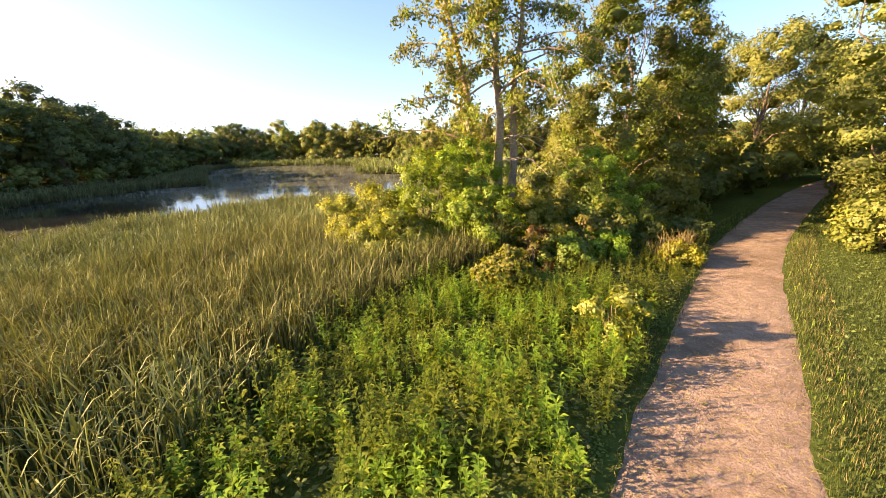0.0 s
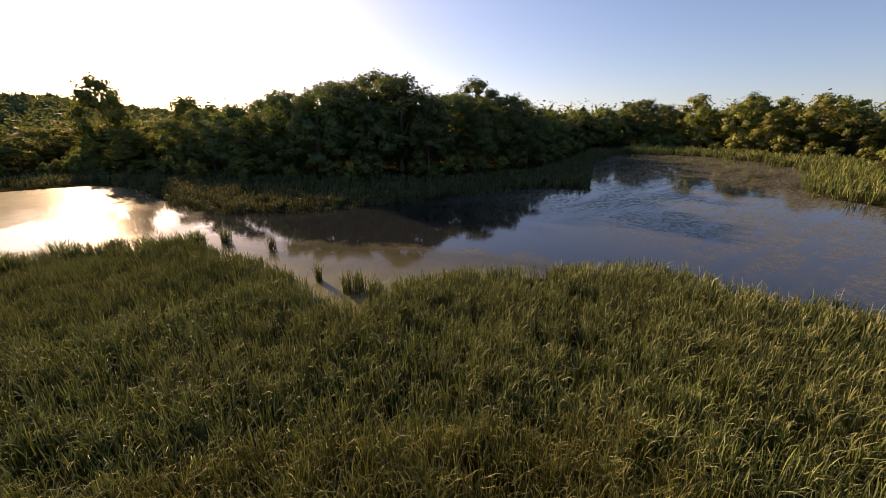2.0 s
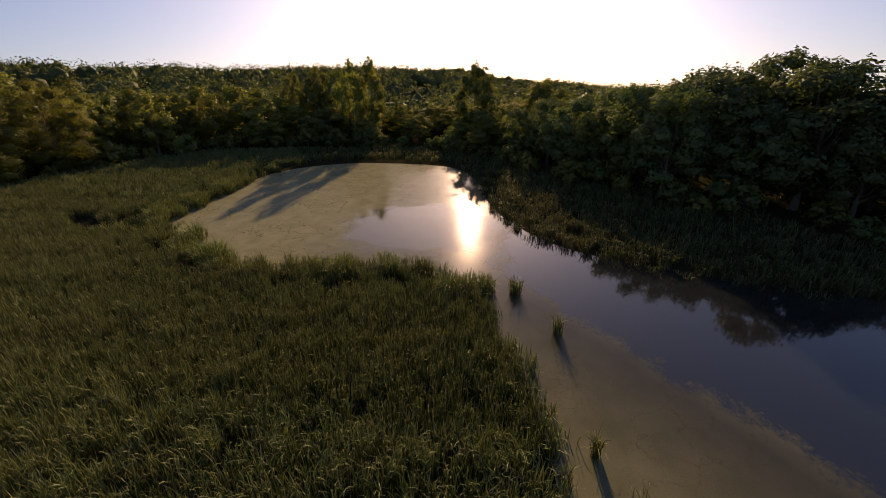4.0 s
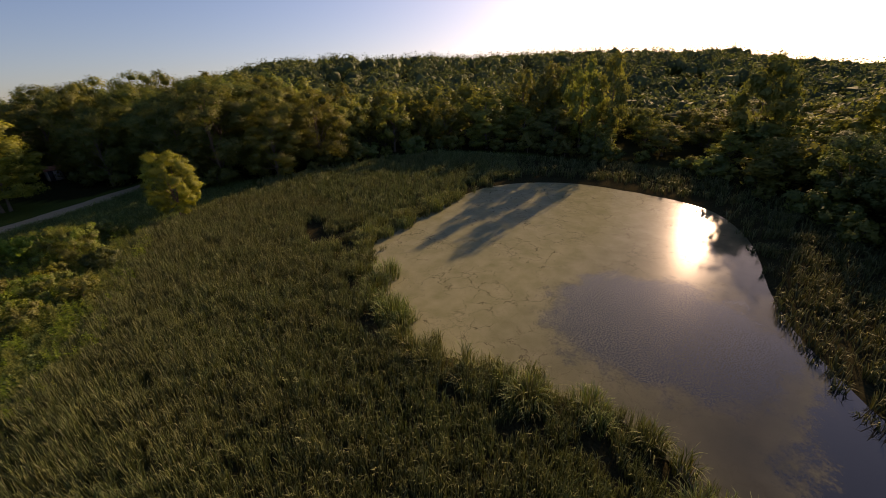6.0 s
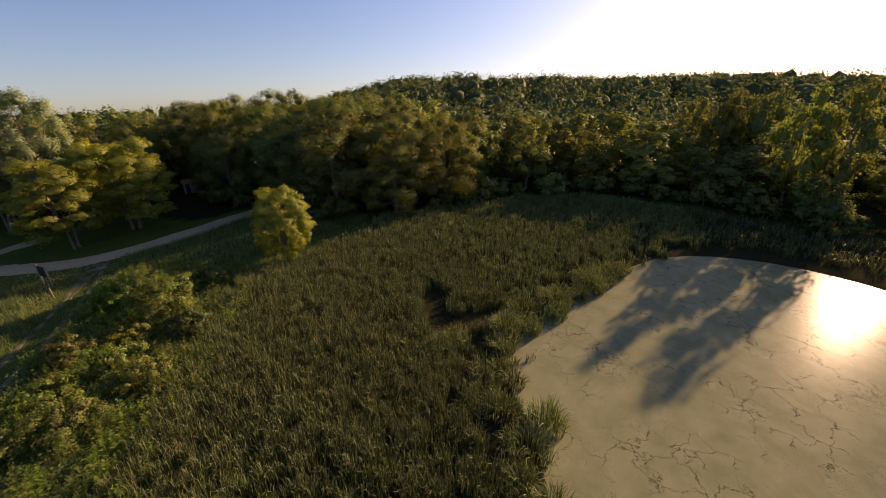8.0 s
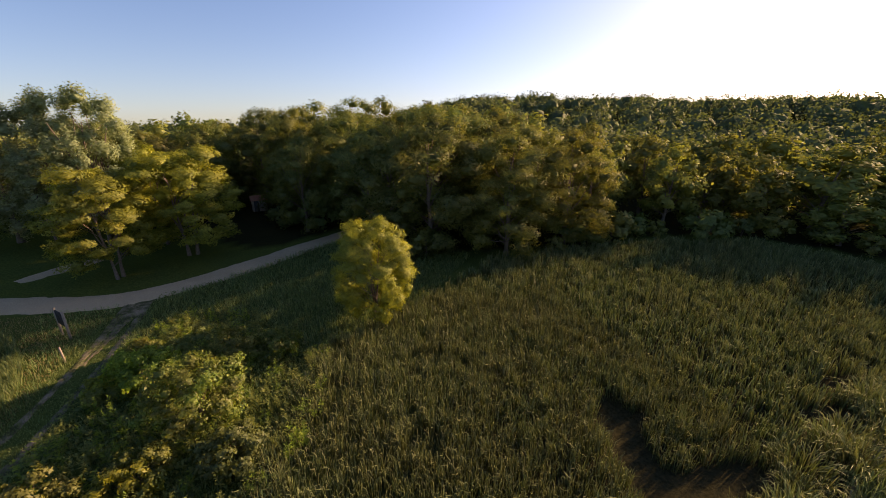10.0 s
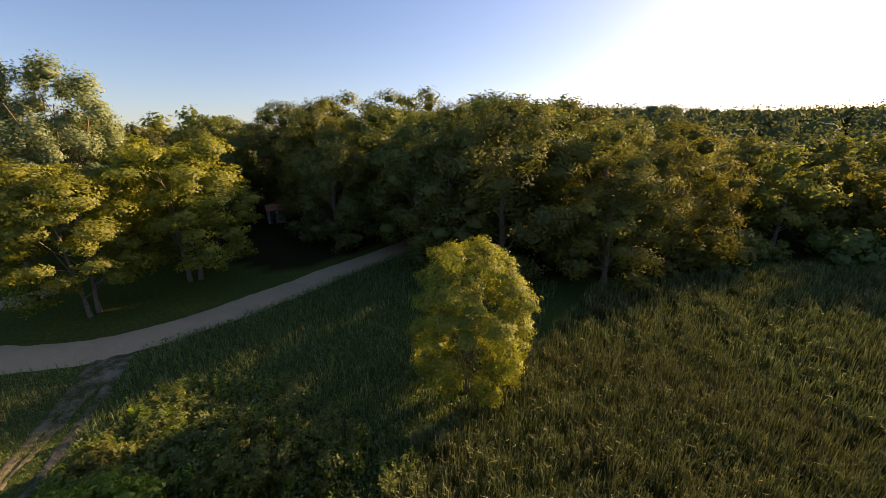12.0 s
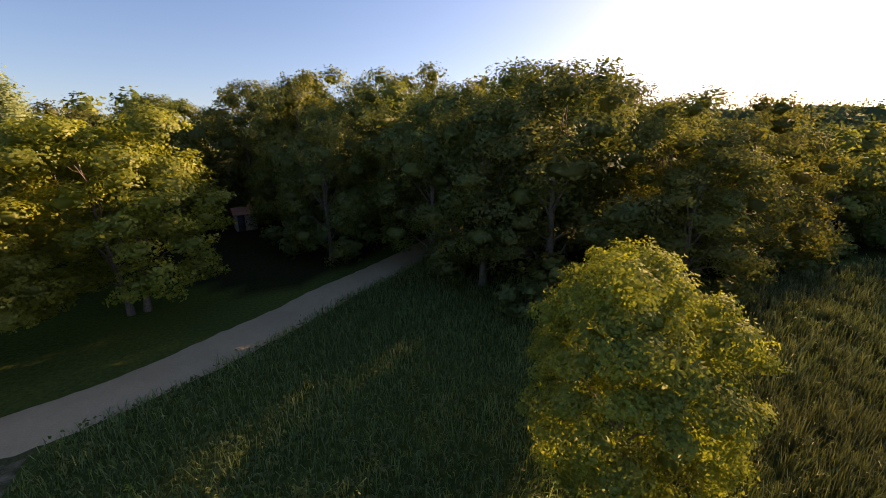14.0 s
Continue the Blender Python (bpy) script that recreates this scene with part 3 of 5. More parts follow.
    centres = hub[which] + way * far * size[which][:, None] * stretch
    buried = np.zeros(count, bool)
    for l in range(lobes):
        buried |= (which != l) & (np.linalg.norm((centres - hub[l]) / stretch, axis=1) < size[l] * 0.72)
    keep = np.where(~buried & (centres[:, 2] > 0.03))[0][:leaves]
    centres, way, which = centres[keep], way[keep], which[keep]
    outward = unit(way + unit(centres - [0, 0, mid]) * 0.3)
    pieces = [crown_leaves(rng, centres, outward, leaf, leaf * narrow, round_)]
    if core > 0:
        pieces.append(crown_cores(rng, hub, size * core, stretch))
    part("crown", crown_mesh("crown", pieces, material), root)
    return root


KINDS = {
    "broad": dict(core=0.46, seed=11, height=14, radius=4.9, low=0.8, lobes=26, leaves=4800, leaf=0.46, material=M_OLIVE, lobe_size=0.4, upright=-0.05, span=(0.48, 0.78), clumps=8, ragged=0.26, round_=0.75),
    "broad_b": dict(core=0.46, seed=12, height=14, radius=4.6, low=0.7, lobes=26, leaves=4800, leaf=0.46, material=M_GREEN_MIX, lobe_size=0.4, upright=-0.05, span=(0.48, 0.78), clumps=8, ragged=0.26, round_=0.75),
    "broad_c": dict(core=0.46, seed=13, height=15, radius=4.7, low=0.8, lobes=26, leaves=4800, leaf=0.46, material=M_OLIVE_MIX, lobe_size=0.4, upright=-0.05, span=(0.48, 0.78), clumps=8, ragged=0.26, round_=0.75),
    "fine": dict(seed=14, height=14, radius=4.9, low=-0.6, lobes=34, leaves=18500, leaf=0.205, material=M_OLIVE, lobe_size=0.36, clumps=8, upright=-0.08, span=(0.5, 0.82), core=0.42, ragged=0.26, round_=0.75),
    "fine_b": dict(seed=15, height=14, radius=4.7, low=-0.6, lobes=34, leaves=18500, leaf=0.205, material=M_GREEN_MIX, lobe_size=0.36, clumps=8, upright=-0.08, span=(0.5, 0.82), core=0.42, ragged=0.26, round_=0.75),
    "fine_c": dict(seed=16, height=14.5, radius=4.8, low=-0.6, lobes=34, leaves=18500, leaf=0.205, material=M_OLIVE_MIX, lobe_size=0.36, clumps=8, upright=-0.08, span=(0.5, 0.82), core=0.42, ragged=0.26, round_=0.75),
    "far": dict(core=0.46, seed=21, height=14, radius=5.0, low=0.3, lobes=17, leaves=3200, leaf=0.52, material=M_OLIVE_MIX, lobe_size=0.44, upright=0.0, span=(0.46, 0.74), clumps=7, ragged=0.26, round_=0.92),
    "far_b": dict(core=0.46, seed=22, height=15, radius=4.8, low=0.3, lobes=17, leaves=3200, leaf=0.52, material=M_OLIVE, lobe_size=0.44, upright=0.0, span=(0.46, 0.74), clumps=7, ragged=0.26, round_=0.92),
    "far_c": dict(core=0.46, seed=23, height=12, radius=4.6, low=0.2, lobes=17, leaves=3200, leaf=0.52, material=M_GREEN_MIX, lobe_size=0.44, upright=0.0, span=(0.46, 0.74), clumps=7, ragged=0.26, round_=0.92),
    "west": dict(seed=17, height=14, radius=5.0, low=0.5, lobes=26, leaves=6200, leaf=0.41, material=M_DEEP, lobe_size=0.4, upright=-0.05, span=(0.48, 0.78), core=0.44, clumps=8, ragged=0.26, round_=0.75),
    "west_b": dict(seed=18, height=15, radius=4.8, low=0.5, lobes=26, leaves=6200, leaf=0.41, material=M_DEEP, lobe_size=0.4, upright=-0.05, span=(0.48, 0.78), core=0.44, clumps=8, ragged=0.26, round_=0.75),
    "thicket": dict(core=0.55, seed=24, height=4, radius=2.6, low=0.05, lobes=8, leaves=600, leaf=0.46, material=M_GREEN, stems=3, trunk_radius=0.05, round_=0.75),
    "thicket_near": dict(seed=26, height=3, radius=1.9, low=0.03, lobes=18, leaves=3600, leaf=0.18, material=M_OLIVE_MIX, stems=4, trunk_radius=0.04, ragged=0.25, lobe_size=0.38, span=(0.5, 0.84), core=0.45),
    "thicket_b": dict(core=0.55, seed=25, height=4, radius=2.4, low=0.05, lobes=8, leaves=600, leaf=0.46, material=M_OLIVE, stems=3, trunk_radius=0.05, round_=0.75),
}
BUILT = {}


def plant_tree(kind, x, y, height, turn, name, label, group="", wide=1.0, category="tree"):
    """The first of a kind is built, the others share its meshes."""
    if kind not in BUILT:
        BUILT[kind] = lobed_plant(name, **KINDS[kind])
        ob = BUILT[kind]
    else:
        ob = copy_thing(BUILT[kind], Matrix())
        ob.name = name
    s = height / KINDS[kind]["height"]
    ob.matrix_basis = pose(x, y, spot_z(x, y) - 0.05, 0, 0, turn) @ Matrix.Diagonal((s * wide, s * wide, s, 1))
    return tagged(ob, label, category, group)


# ---- the setting ----


def build_ground():
    near = np.arange(-135, 126, 1.5)
    far = np.array([150, 180, 220, 280, 360, 480, 650, 900, 1300, 2000.0])
    axis_x = np.concatenate([-135 - (far - 130)[::-1], near - 20 + 20, 125 + (far - 120)])
    axis_y = axis_x
    gx, gy = np.meshgrid(axis_x, axis_y, indexing="ij")
    xy = np.stack([gx.ravel(), gy.ravel()], 1)
    z = ground_z(xy)
    n, m = gx.shape
    i, j = np.meshgrid(np.arange(n - 1), np.arange(m - 1), indexing="ij")
    quads = np.stack([i * m + j, (i + 1) * m + j, (i + 1) * m + j + 1, i * m + j + 1], -1).reshape(-1, 4)
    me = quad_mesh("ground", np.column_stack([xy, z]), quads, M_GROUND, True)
    cover = me.color_attributes.new("cover", 'FLOAT_COLOR', 'POINT')
    away = np.where(inside(xy, POND_LINE), 0, line_distance(xy, POND_LINE, True))
    wet = 1 - step(10, 24, away + 3 * waves(xy[:, 0], xy[:, 1], 4))
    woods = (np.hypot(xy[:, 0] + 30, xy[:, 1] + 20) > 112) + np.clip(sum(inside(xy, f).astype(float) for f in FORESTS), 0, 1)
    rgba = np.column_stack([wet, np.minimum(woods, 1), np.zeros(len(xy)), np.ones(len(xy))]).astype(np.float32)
    cover.data.foreach_set("color", rgba.ravel())
    tagged(new("ground", me), "uneven wetland ground with turf, mud and leaf litter", "ground", kind="structure")


def strip(name, points, width, material, lift, label, rough=0.18, seed=1, aside=0.0):
    rng = np.random.default_rng(seed)
    line = smooth_line(points, 0.45)
    d = unit(np.column_stack([np.gradient(line, axis=0), np.zeros(len(line))]))[:, :2]
    side = np.column_stack([d[:, 1], -d[:, 0]])
    across = np.array([-0.5, -0.38, -0.2, 0, 0.2, 0.38, 0.5])
    half = np.interp(np.arange(len(line)), np.linspace(0, len(line) - 1, len(width)), width)
    rows = []
    for a in across:
        w = half * a + aside
        if abs(a) == 0.5:
            w = w + np.sign(a) * rough * (waves(line[:, 0] * 3, line[:, 1] * 3, 1.3) + rng.normal(0, 0.25, len(line)))
        xy = line + side * w[:, None]
        rut = -0.035 * np.exp(-((abs(a) - 0.27) / 0.12) ** 2)
        z = ground_z(xy) + (lift + rut if abs(a) < 0.5 else -0.03)
        rows.append(np.column_stack([xy, z]))
    verts = np.stack(rows, 1).reshape(-1, 3)
    m = len(across)
    i, j = np.meshgrid(np.arange(len(line) - 1), np.arange(m - 1), indexing="ij")
    quads = np.stack([i * m + j, i * m + j + 1, (i + 1) * m + j + 1, (i + 1) * m + j], -1).reshape(-1, 4)
    tagged(new(name, quad_mesh(name, verts, quads, material, True)), label, "road", kind="structure")


FORESTS = [
    [(-36, -58), (-46, -58), (-57, -54), (-66, -56), (-80, -50), (-88, -38), (-93, -22), (-93, -8), (-87, 0), (-80, 9), (-70, 15), (-59, 26),
     (-54, 37), (-52, 56), (-60, 74), (-70, 95), (-62, 112), (-40, 113), (-20, 108), (-10, 92), (-9, 76), (2, 72), (12, 64), (60, 130), (-60, 200), (-200, 160),
     (-260, 0), (-220, -220), (-60, -260), (-62, -95), (-47, -80), (-38, -72)],
    [(-24, -66), (-36, -75), (-46, -84), (-60, -97), (-40, -140), (10, -140), (40, -90), (-2, -82), (-16, -74)],
]

build_ground()
water_line = np.array(POND_LINE)
wb = bmesh.new()
wf = wb.faces.new([wb.verts.new((x, y, 0.0)) for x, y in water_line])
bmesh.ops.triangulate(wb, faces=[wf])
wme = bpy.data.meshes.new("water")
wb.normal_update()
if sum(f.normal.z for f in wb.faces) < 0:
    bmesh.ops.reverse_faces(wb, faces=wb.faces)
wb.to_mesh(wme)
wb.free()
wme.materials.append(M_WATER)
tagged(new("water", wme), "still pond with olive duckweed film and dark open water", "water", kind="structure")
strip("dirt_trail", TRAIL[:9], [2.5, 2.4, 2.4, 2.4, 2.4, 2.4, 2.4], M_TRAIL, 0.04, "pale brown dirt trail with two worn wheel ruts", 0.07, 3)
strip("worn_junction", [(-13.9, -47.5), (-14.3, -50.5), (-14.5, -53.5), (-14.8, -57.2)], [0.2, 0.5, 1.2, 3.4], M_RUT, 0.03, "patchy trodden dirt where track meets road", 0.35, 7)
for k, aside in enumerate((-0.72, 0.72)):
    strip("wheel_rut", TRAIL[8:], [0.55, 0.45, 0.40, 0.45, 0.6], M_RUT, 0.04, "pale bare wheel rut in the grass", 0.26, 5 + k, aside)
strip("gravel_clearing", [(-3.6, -64.2), (-5.4, -66.2), (-8.2, -68.6)], [1.2, 2.6, 1.4], M_GRAVEL, 0.06, "small bare gravel clearing under trees", 0.3, 8)
strip("gravel_road", ROAD, [3.1, 3.1, 3.2, 3.2, 3.0], M_GRAVEL, 0.07, "narrow pale gravel park road", 0.15, 4)

# ---- reeds, grass and herbs ----


def blades(rng, xy, base, height, width, bend, segments, facing=None):
    """Bent, tapering blades; each one island of quads. facing: the angle in which each one leans."""
    count = len(xy)
    a = rng.uniform(0, 2 * np.pi, count) if facing is None else facing
    away = np.stack([np.cos(a), np.sin(a), np.zeros(count)], 1)
    b = rng.uniform(0, 2 * np.pi, count)
    flat = np.stack([np.cos(b), np.sin(b), np.zeros(count)], 1)
    lean = np.abs(rng.normal(0, bend * 0.5, count))
    curl = np.where(rng.random(count) < 0.25, 0.15, rng.uniform(0.5, 1.7, count)) * (0.35 + bend * 2.0)
    rows = []
    for k in range(segments + 1):
        t = (k / segments) ** 0.40
        s = max(0.0, (t - 0.62) / 0.38)
        out = lean * t**1.5 + curl * 0.26 * s**1.3
        up = t - curl * 0.20 * s**2.2 - 0.3 * np.minimum(lean, 1) * t**3
        centre = np.column_stack([xy, base]) + away * (out * height)[:, None]
        centre[:, 2] += up * height
        half = (width * 0.5 * (0.9 + 0.1 * t - 0.85 * s**2))[:, None]
        rows += [centre - flat * half, centre + flat * half]
    verts = np.stack(rows, 1).reshape(-1, 3)
    n = 2 * (segments + 1)
    one = np.array([[2 * k, 2 * k + 1, 2 * k + 3, 2 * k + 2] for k in range(segments)])
    quads = (np.arange(count)[:, None, None] * n + one[None]).reshape(-1, 4)
    return verts, quads


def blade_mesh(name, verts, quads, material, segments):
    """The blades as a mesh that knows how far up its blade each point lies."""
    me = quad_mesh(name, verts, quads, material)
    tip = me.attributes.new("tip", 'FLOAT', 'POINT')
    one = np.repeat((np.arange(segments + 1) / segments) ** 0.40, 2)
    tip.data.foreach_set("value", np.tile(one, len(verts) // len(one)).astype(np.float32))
    return me


def scatter(rng, polygon, density, keep=None):
    p = np.array(polygon, float)
    lo, hi = p.min(0), p.max(0)
    xy = rng.uniform(lo, hi, (int(density * np.prod(hi - lo)), 2))
    xy = xy[inside(xy, p)]
    return xy[keep(xy)] if keep else xy


# a muddy inlet that cuts into the reeds
CREEK = [(-43.2, -23.4), (-40.6, -25.6), (-39.6, -28.2), (-40.4, -30.6), (-41.6, -33.0)]
CREEK_ARM = [(-40.0, -27.6), (-42.2, -28.4), (-44.6, -27.8)]


def dry_land(xy):
    """Outside the pond, with a ragged reed edge, and off the ways."""
    away = line_distance(xy, POND_LINE, True)
    away = np.where(inside(xy, POND_LINE), -away, away)
    gaps = (away < 4.5) & (xy[:, 0] < -33) & (xy[:, 1] < 7) & (waves(xy[:, 0] * 1.0, xy[:, 1], 1.25) + 0.5 * waves(xy[:, 1], xy[:, 0], 0.6) < 0.22 - 0.16 * away)
    gaps |= (line_distance(xy, CREEK) < 1.1 + 0.3 * waves(xy[:, 0], xy[:, 1], 0.7)) | (line_distance(xy, CREEK_ARM) < 0.9)
    return ~gaps & (away > -1.0 + 1.5 * waves(xy[:, 0], xy[:, 1], 2.6) + 0.9 * waves(xy[:, 1], xy[:, 0], 0.9)) & (line_distance(xy, TRAIL) > 1.5) & (line_distance(xy, ROAD) > 1.6)


REEDS = [(10, 30), (10, 46), (0, 46), (-8, 36), (-20, 30), (-24, 16), (-40, 8), (-40, -8), (-38, -14), (-44, -22), (-62, -26), (-76, -28), (-84, -36), (-78, -48),
         (-62, -53), (-46, -54), (-36, -48), (-28, -43), (-25, -36), (-22, -26), (-14, -14), (-6, -6), (-2.2, 0), (-1, 6), (0, 12), (2, 18), (6, 23)]


def build_reeds(name, polygon, tufts, per_tuft, seed, height, width, segments, label, bend=0.36, without=(), material=None):
    """Reeds grow in tufts of uneven height that lean apart."""
    rng = np.random.default_rng(seed)
    heart = scatter(rng, polygon, tufts, dry_land)
    for other in without:
        heart = heart[~inside(heart, other)]
    lumps = waves(heart[:, 0], heart[:, 1], 1.7) * 0.6 + waves(heart[:, 0] + 9, heart[:, 1], 0.7) * 0.4
    tall = rng.uniform(0.72, 1.12, len(heart)) * (1 + 0.25 * lumps)
    which = np.repeat(np.arange(len(heart)), rng.integers(max(per_tuft // 2, 1), per_tuft * 3 // 2 + 1, len(heart)))
    shift = rng.normal(0, 0.11, (len(which), 2))
    xy = heart[which] + shift
    h = height * tall[which] * rng.uniform(0.72, 1.08, len(xy))
    facing = np.arctan2(shift[:, 1], shift[:, 0]) + rng.normal(0, 1.4, len(xy))
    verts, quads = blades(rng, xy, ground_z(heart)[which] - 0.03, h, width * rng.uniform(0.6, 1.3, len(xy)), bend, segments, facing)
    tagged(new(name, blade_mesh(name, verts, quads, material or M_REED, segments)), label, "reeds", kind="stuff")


NEAR_REEDS = [(-1, 6), (0, 12), (1.5, 18), (4, 24), (4, 32), (-14, 30), (-19, 20), (-24, 12), (-22, -8), (-14, -14), (-6, -6), (-2.2, 0)]
FRONT_REEDS = [(-11, -2), (-1.4, 6), (0.6, 9.4), (2.0, 10.8), (3.6, 12.2), (1.5, 18), (-8, 19), (-13, 9)]
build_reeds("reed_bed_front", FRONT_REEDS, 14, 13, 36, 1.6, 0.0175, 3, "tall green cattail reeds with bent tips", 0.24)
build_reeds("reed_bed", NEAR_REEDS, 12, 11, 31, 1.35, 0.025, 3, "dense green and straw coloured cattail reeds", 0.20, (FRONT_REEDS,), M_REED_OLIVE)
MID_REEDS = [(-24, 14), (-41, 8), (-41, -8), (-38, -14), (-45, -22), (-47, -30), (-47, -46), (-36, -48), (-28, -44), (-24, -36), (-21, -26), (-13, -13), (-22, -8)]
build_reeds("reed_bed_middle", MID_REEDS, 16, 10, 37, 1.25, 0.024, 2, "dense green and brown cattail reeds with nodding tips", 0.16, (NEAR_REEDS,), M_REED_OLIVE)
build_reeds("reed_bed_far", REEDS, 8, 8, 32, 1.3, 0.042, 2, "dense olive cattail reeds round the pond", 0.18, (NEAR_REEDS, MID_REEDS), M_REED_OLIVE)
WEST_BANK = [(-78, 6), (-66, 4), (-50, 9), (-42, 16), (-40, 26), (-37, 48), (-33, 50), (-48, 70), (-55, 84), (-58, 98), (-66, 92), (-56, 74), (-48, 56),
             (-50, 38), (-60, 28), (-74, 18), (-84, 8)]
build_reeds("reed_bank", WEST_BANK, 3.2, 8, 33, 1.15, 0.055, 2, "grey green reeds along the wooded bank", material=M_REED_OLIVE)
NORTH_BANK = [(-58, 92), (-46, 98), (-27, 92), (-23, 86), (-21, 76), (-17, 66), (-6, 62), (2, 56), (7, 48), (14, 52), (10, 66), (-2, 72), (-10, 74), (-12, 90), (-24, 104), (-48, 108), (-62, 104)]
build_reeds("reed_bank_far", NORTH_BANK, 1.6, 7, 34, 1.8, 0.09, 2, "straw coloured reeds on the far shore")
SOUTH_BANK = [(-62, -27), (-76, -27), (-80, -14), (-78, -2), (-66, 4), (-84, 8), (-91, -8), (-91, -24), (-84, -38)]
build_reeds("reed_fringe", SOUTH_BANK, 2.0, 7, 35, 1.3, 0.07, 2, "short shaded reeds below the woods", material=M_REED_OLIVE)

# stray reed tufts standing in the shallow water
for k, (x, y, r) in enumerate([(-36.1, 9.7, 0.55), (-36.4, 11.6, 0.4), (-32.2, 14.2, 0.25), (-22.0, 16.6, 0.6), (-20.6, 17.2, 0.45), (-24.5, 15.4, 0.2),
                              (-37.5, -26.0, 0.8), (-42.2, -24.3, 1.1), (-45.4, -25.0, 1.0), (-39.6, -26.4, 1.2), (-48.6, -25.4, 1.0), (-52.6, -26.6, 0.9), (-36.6, -11.2, 0.7),
                              (-36.4, -3.6, 0.8), (-37.6, -1.4, 0.7), (-57.0, -27.2, 0.9), (-39.4, -22.6, 1.0), (-36.0, -7.8, 0.6)]):
    rng = np.random.default_rng(400 + k)
    n_blades = int(260 * r)
    a, d = rng.uniform(0, 2 * np.pi, n_blades), np.sqrt(rng.random(n_blades)) * r
    xy = np.column_stack([d * np.cos(a), d * np.sin(a)])
    v, q = blades(rng, xy, np.full(n_blades, -0.2), 1.5 * rng.uniform(0.6, 1.15, n_blades), np.full(n_blades, 0.035), 0.3, 3)
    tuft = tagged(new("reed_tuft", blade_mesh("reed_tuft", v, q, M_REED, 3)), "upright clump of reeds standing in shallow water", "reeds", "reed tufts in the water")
    tuft.matrix_basis = pose(x, y, 0)

# clumps that break the line of the pond's reed edge
shore_line = smooth_line(POND[12:25], 1.25)
rng = np.random.default_rng(440)
for k, (x, y) in enumerate(shore_line):
    r = rng.uniform(0.5, 1.35)
    inland = rng.uniform(-0.9, 2.6)
    x, y = x + inland * rng.uniform(0.5, 1.0), y - inland * rng.uniform(0.0, 0.7)
    n_blades = int(230 * r**1.5)
    a, d = rng.uniform(0, 2 * np.pi, n_blades), np.sqrt(rng.random(n_blades)) * r
    xy = np.column_stack([d * np.cos(a), d * np.sin(a)])
    tall = rng.uniform(1.8, 2.5) * (1 - 0.35 * (d / r) ** 2)
    v, q = blades(rng, xy, np.full(n_blades, -0.25), tall * rng.uniform(0.7, 1.08, n_blades), np.full(n_blades, 0.04), 0.3, 3, a + rng.normal(0, 0.6, n_blades))
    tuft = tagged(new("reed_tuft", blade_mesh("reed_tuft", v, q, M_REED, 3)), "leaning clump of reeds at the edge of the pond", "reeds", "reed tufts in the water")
    tuft.matrix_basis = pose(x, y, 0)

# grass along the ways
MEADOW = [(-15, -42), (-16, -56), (-20, -59), (-28, -64), (-36, -69), (-40, -62), (-44, -56), (-36, -48), (-28, -43), (-25, -36), (-20, -34)]
VERGE = [(-2, 0), (-6, -6), (-14, -14), (-22, -26), (-24, -36), (-14, -42), (-16, -56), (-9, -56), (-9, -44), (-6, -28), (0, -14), (3, -6), (2, -2)]


def build_grass(name, polygon, density, seed, height, width, material, label, gap=1.25, bend=0.45):
    rng = np.random.default_rng(seed)

    def off_the_way(xy):
        return (line_distance(xy, TRAIL) > gap - 0.15 + 0.3 * rng.random(len(xy))) & (line_distance(xy, ROAD) > 1.3) & ~inside(xy, POND_LINE)
    xy = scatter(rng, polygon, density, off_the_way)
    h = height * rng.uniform(0.5, 1.3, len(xy)) * (1 + 0.35 * waves(xy[:, 0], xy[:, 1], 1.3))
    v, q = blades(rng, xy, ground_z(xy) - 0.02, h, np.full(len(xy), width) * rng.uniform(0.6, 1.4, len(xy)), bend, 2)
    tagged(new(name, quad_mesh(name, v, q, material)), label, "grass", kind="stuff")


build_grass("meadow_grass", MEADOW, 60, 51, 0.55, 0.03, M_GRASS, "tall dark green meadow grass beside the road")
build_grass("verge_grass", VERGE, 26, 52, 0.42, 0.022, M_GRASS, "green grass along the trail")
EAST_VERGE = [(0, -6), (5, 3), (8.5, 8.3), (12.3, 13.8), (18.4, 20.8), (20.5, 19), (15, 11), (11.5, 5.5), (8, 0), (4, -8)]
build_grass("verge_grass_east", EAST_VERGE, 260, 53, 0.12, 0.009, M_TURF, "green and yellow grass beside the trail", 1.15, 0.15)
build_grass("dry_grass_verge", [(1.6, -4.4), (5.6, 2.9), (8.9, 7.6), (12.8, 13.3), (16, 17), (16.9, 16.6), (13.6, 12.4), (9.8, 6.8), (6.5, 2.2), (2.4, -5)], 190, 54, 0.16, 0.006, M_DRY,
            "straw coloured grass edging the trail", 1.15, 0.25)
build_grass("turf_near", [(0.8, -6), (5.2, 2.6), (8.4, 7), (12, 12), (14, 11), (11, 5.5), (8.4, 0.6), (4.4, -6)], 850, 67, 0.10, 0.0055, M_TURF,
            "soft green turf beside the trail", 1.15, 0.3)
WAYSIDE = [(0, -5), (4, 3.4), (7, 9), (11, 15), (17.5, 22.4), (19.6, 20.2), (13.8, 12.8), (9.8, 7.2), (6.4, 2), (2.8, -5)]
build_grass("trail_edge_grass", WAYSIDE, 420, 60, 0.15, 0.008, M_TURF, "short grass creeping over the trail's edges", 1.05, 0.3)
build_grass("trail_edge_weeds", WAYSIDE, 40, 63, 0.2, 0.010, M_WEED, "yellow green herbs along the trail's edges", 1.12, 0.3)
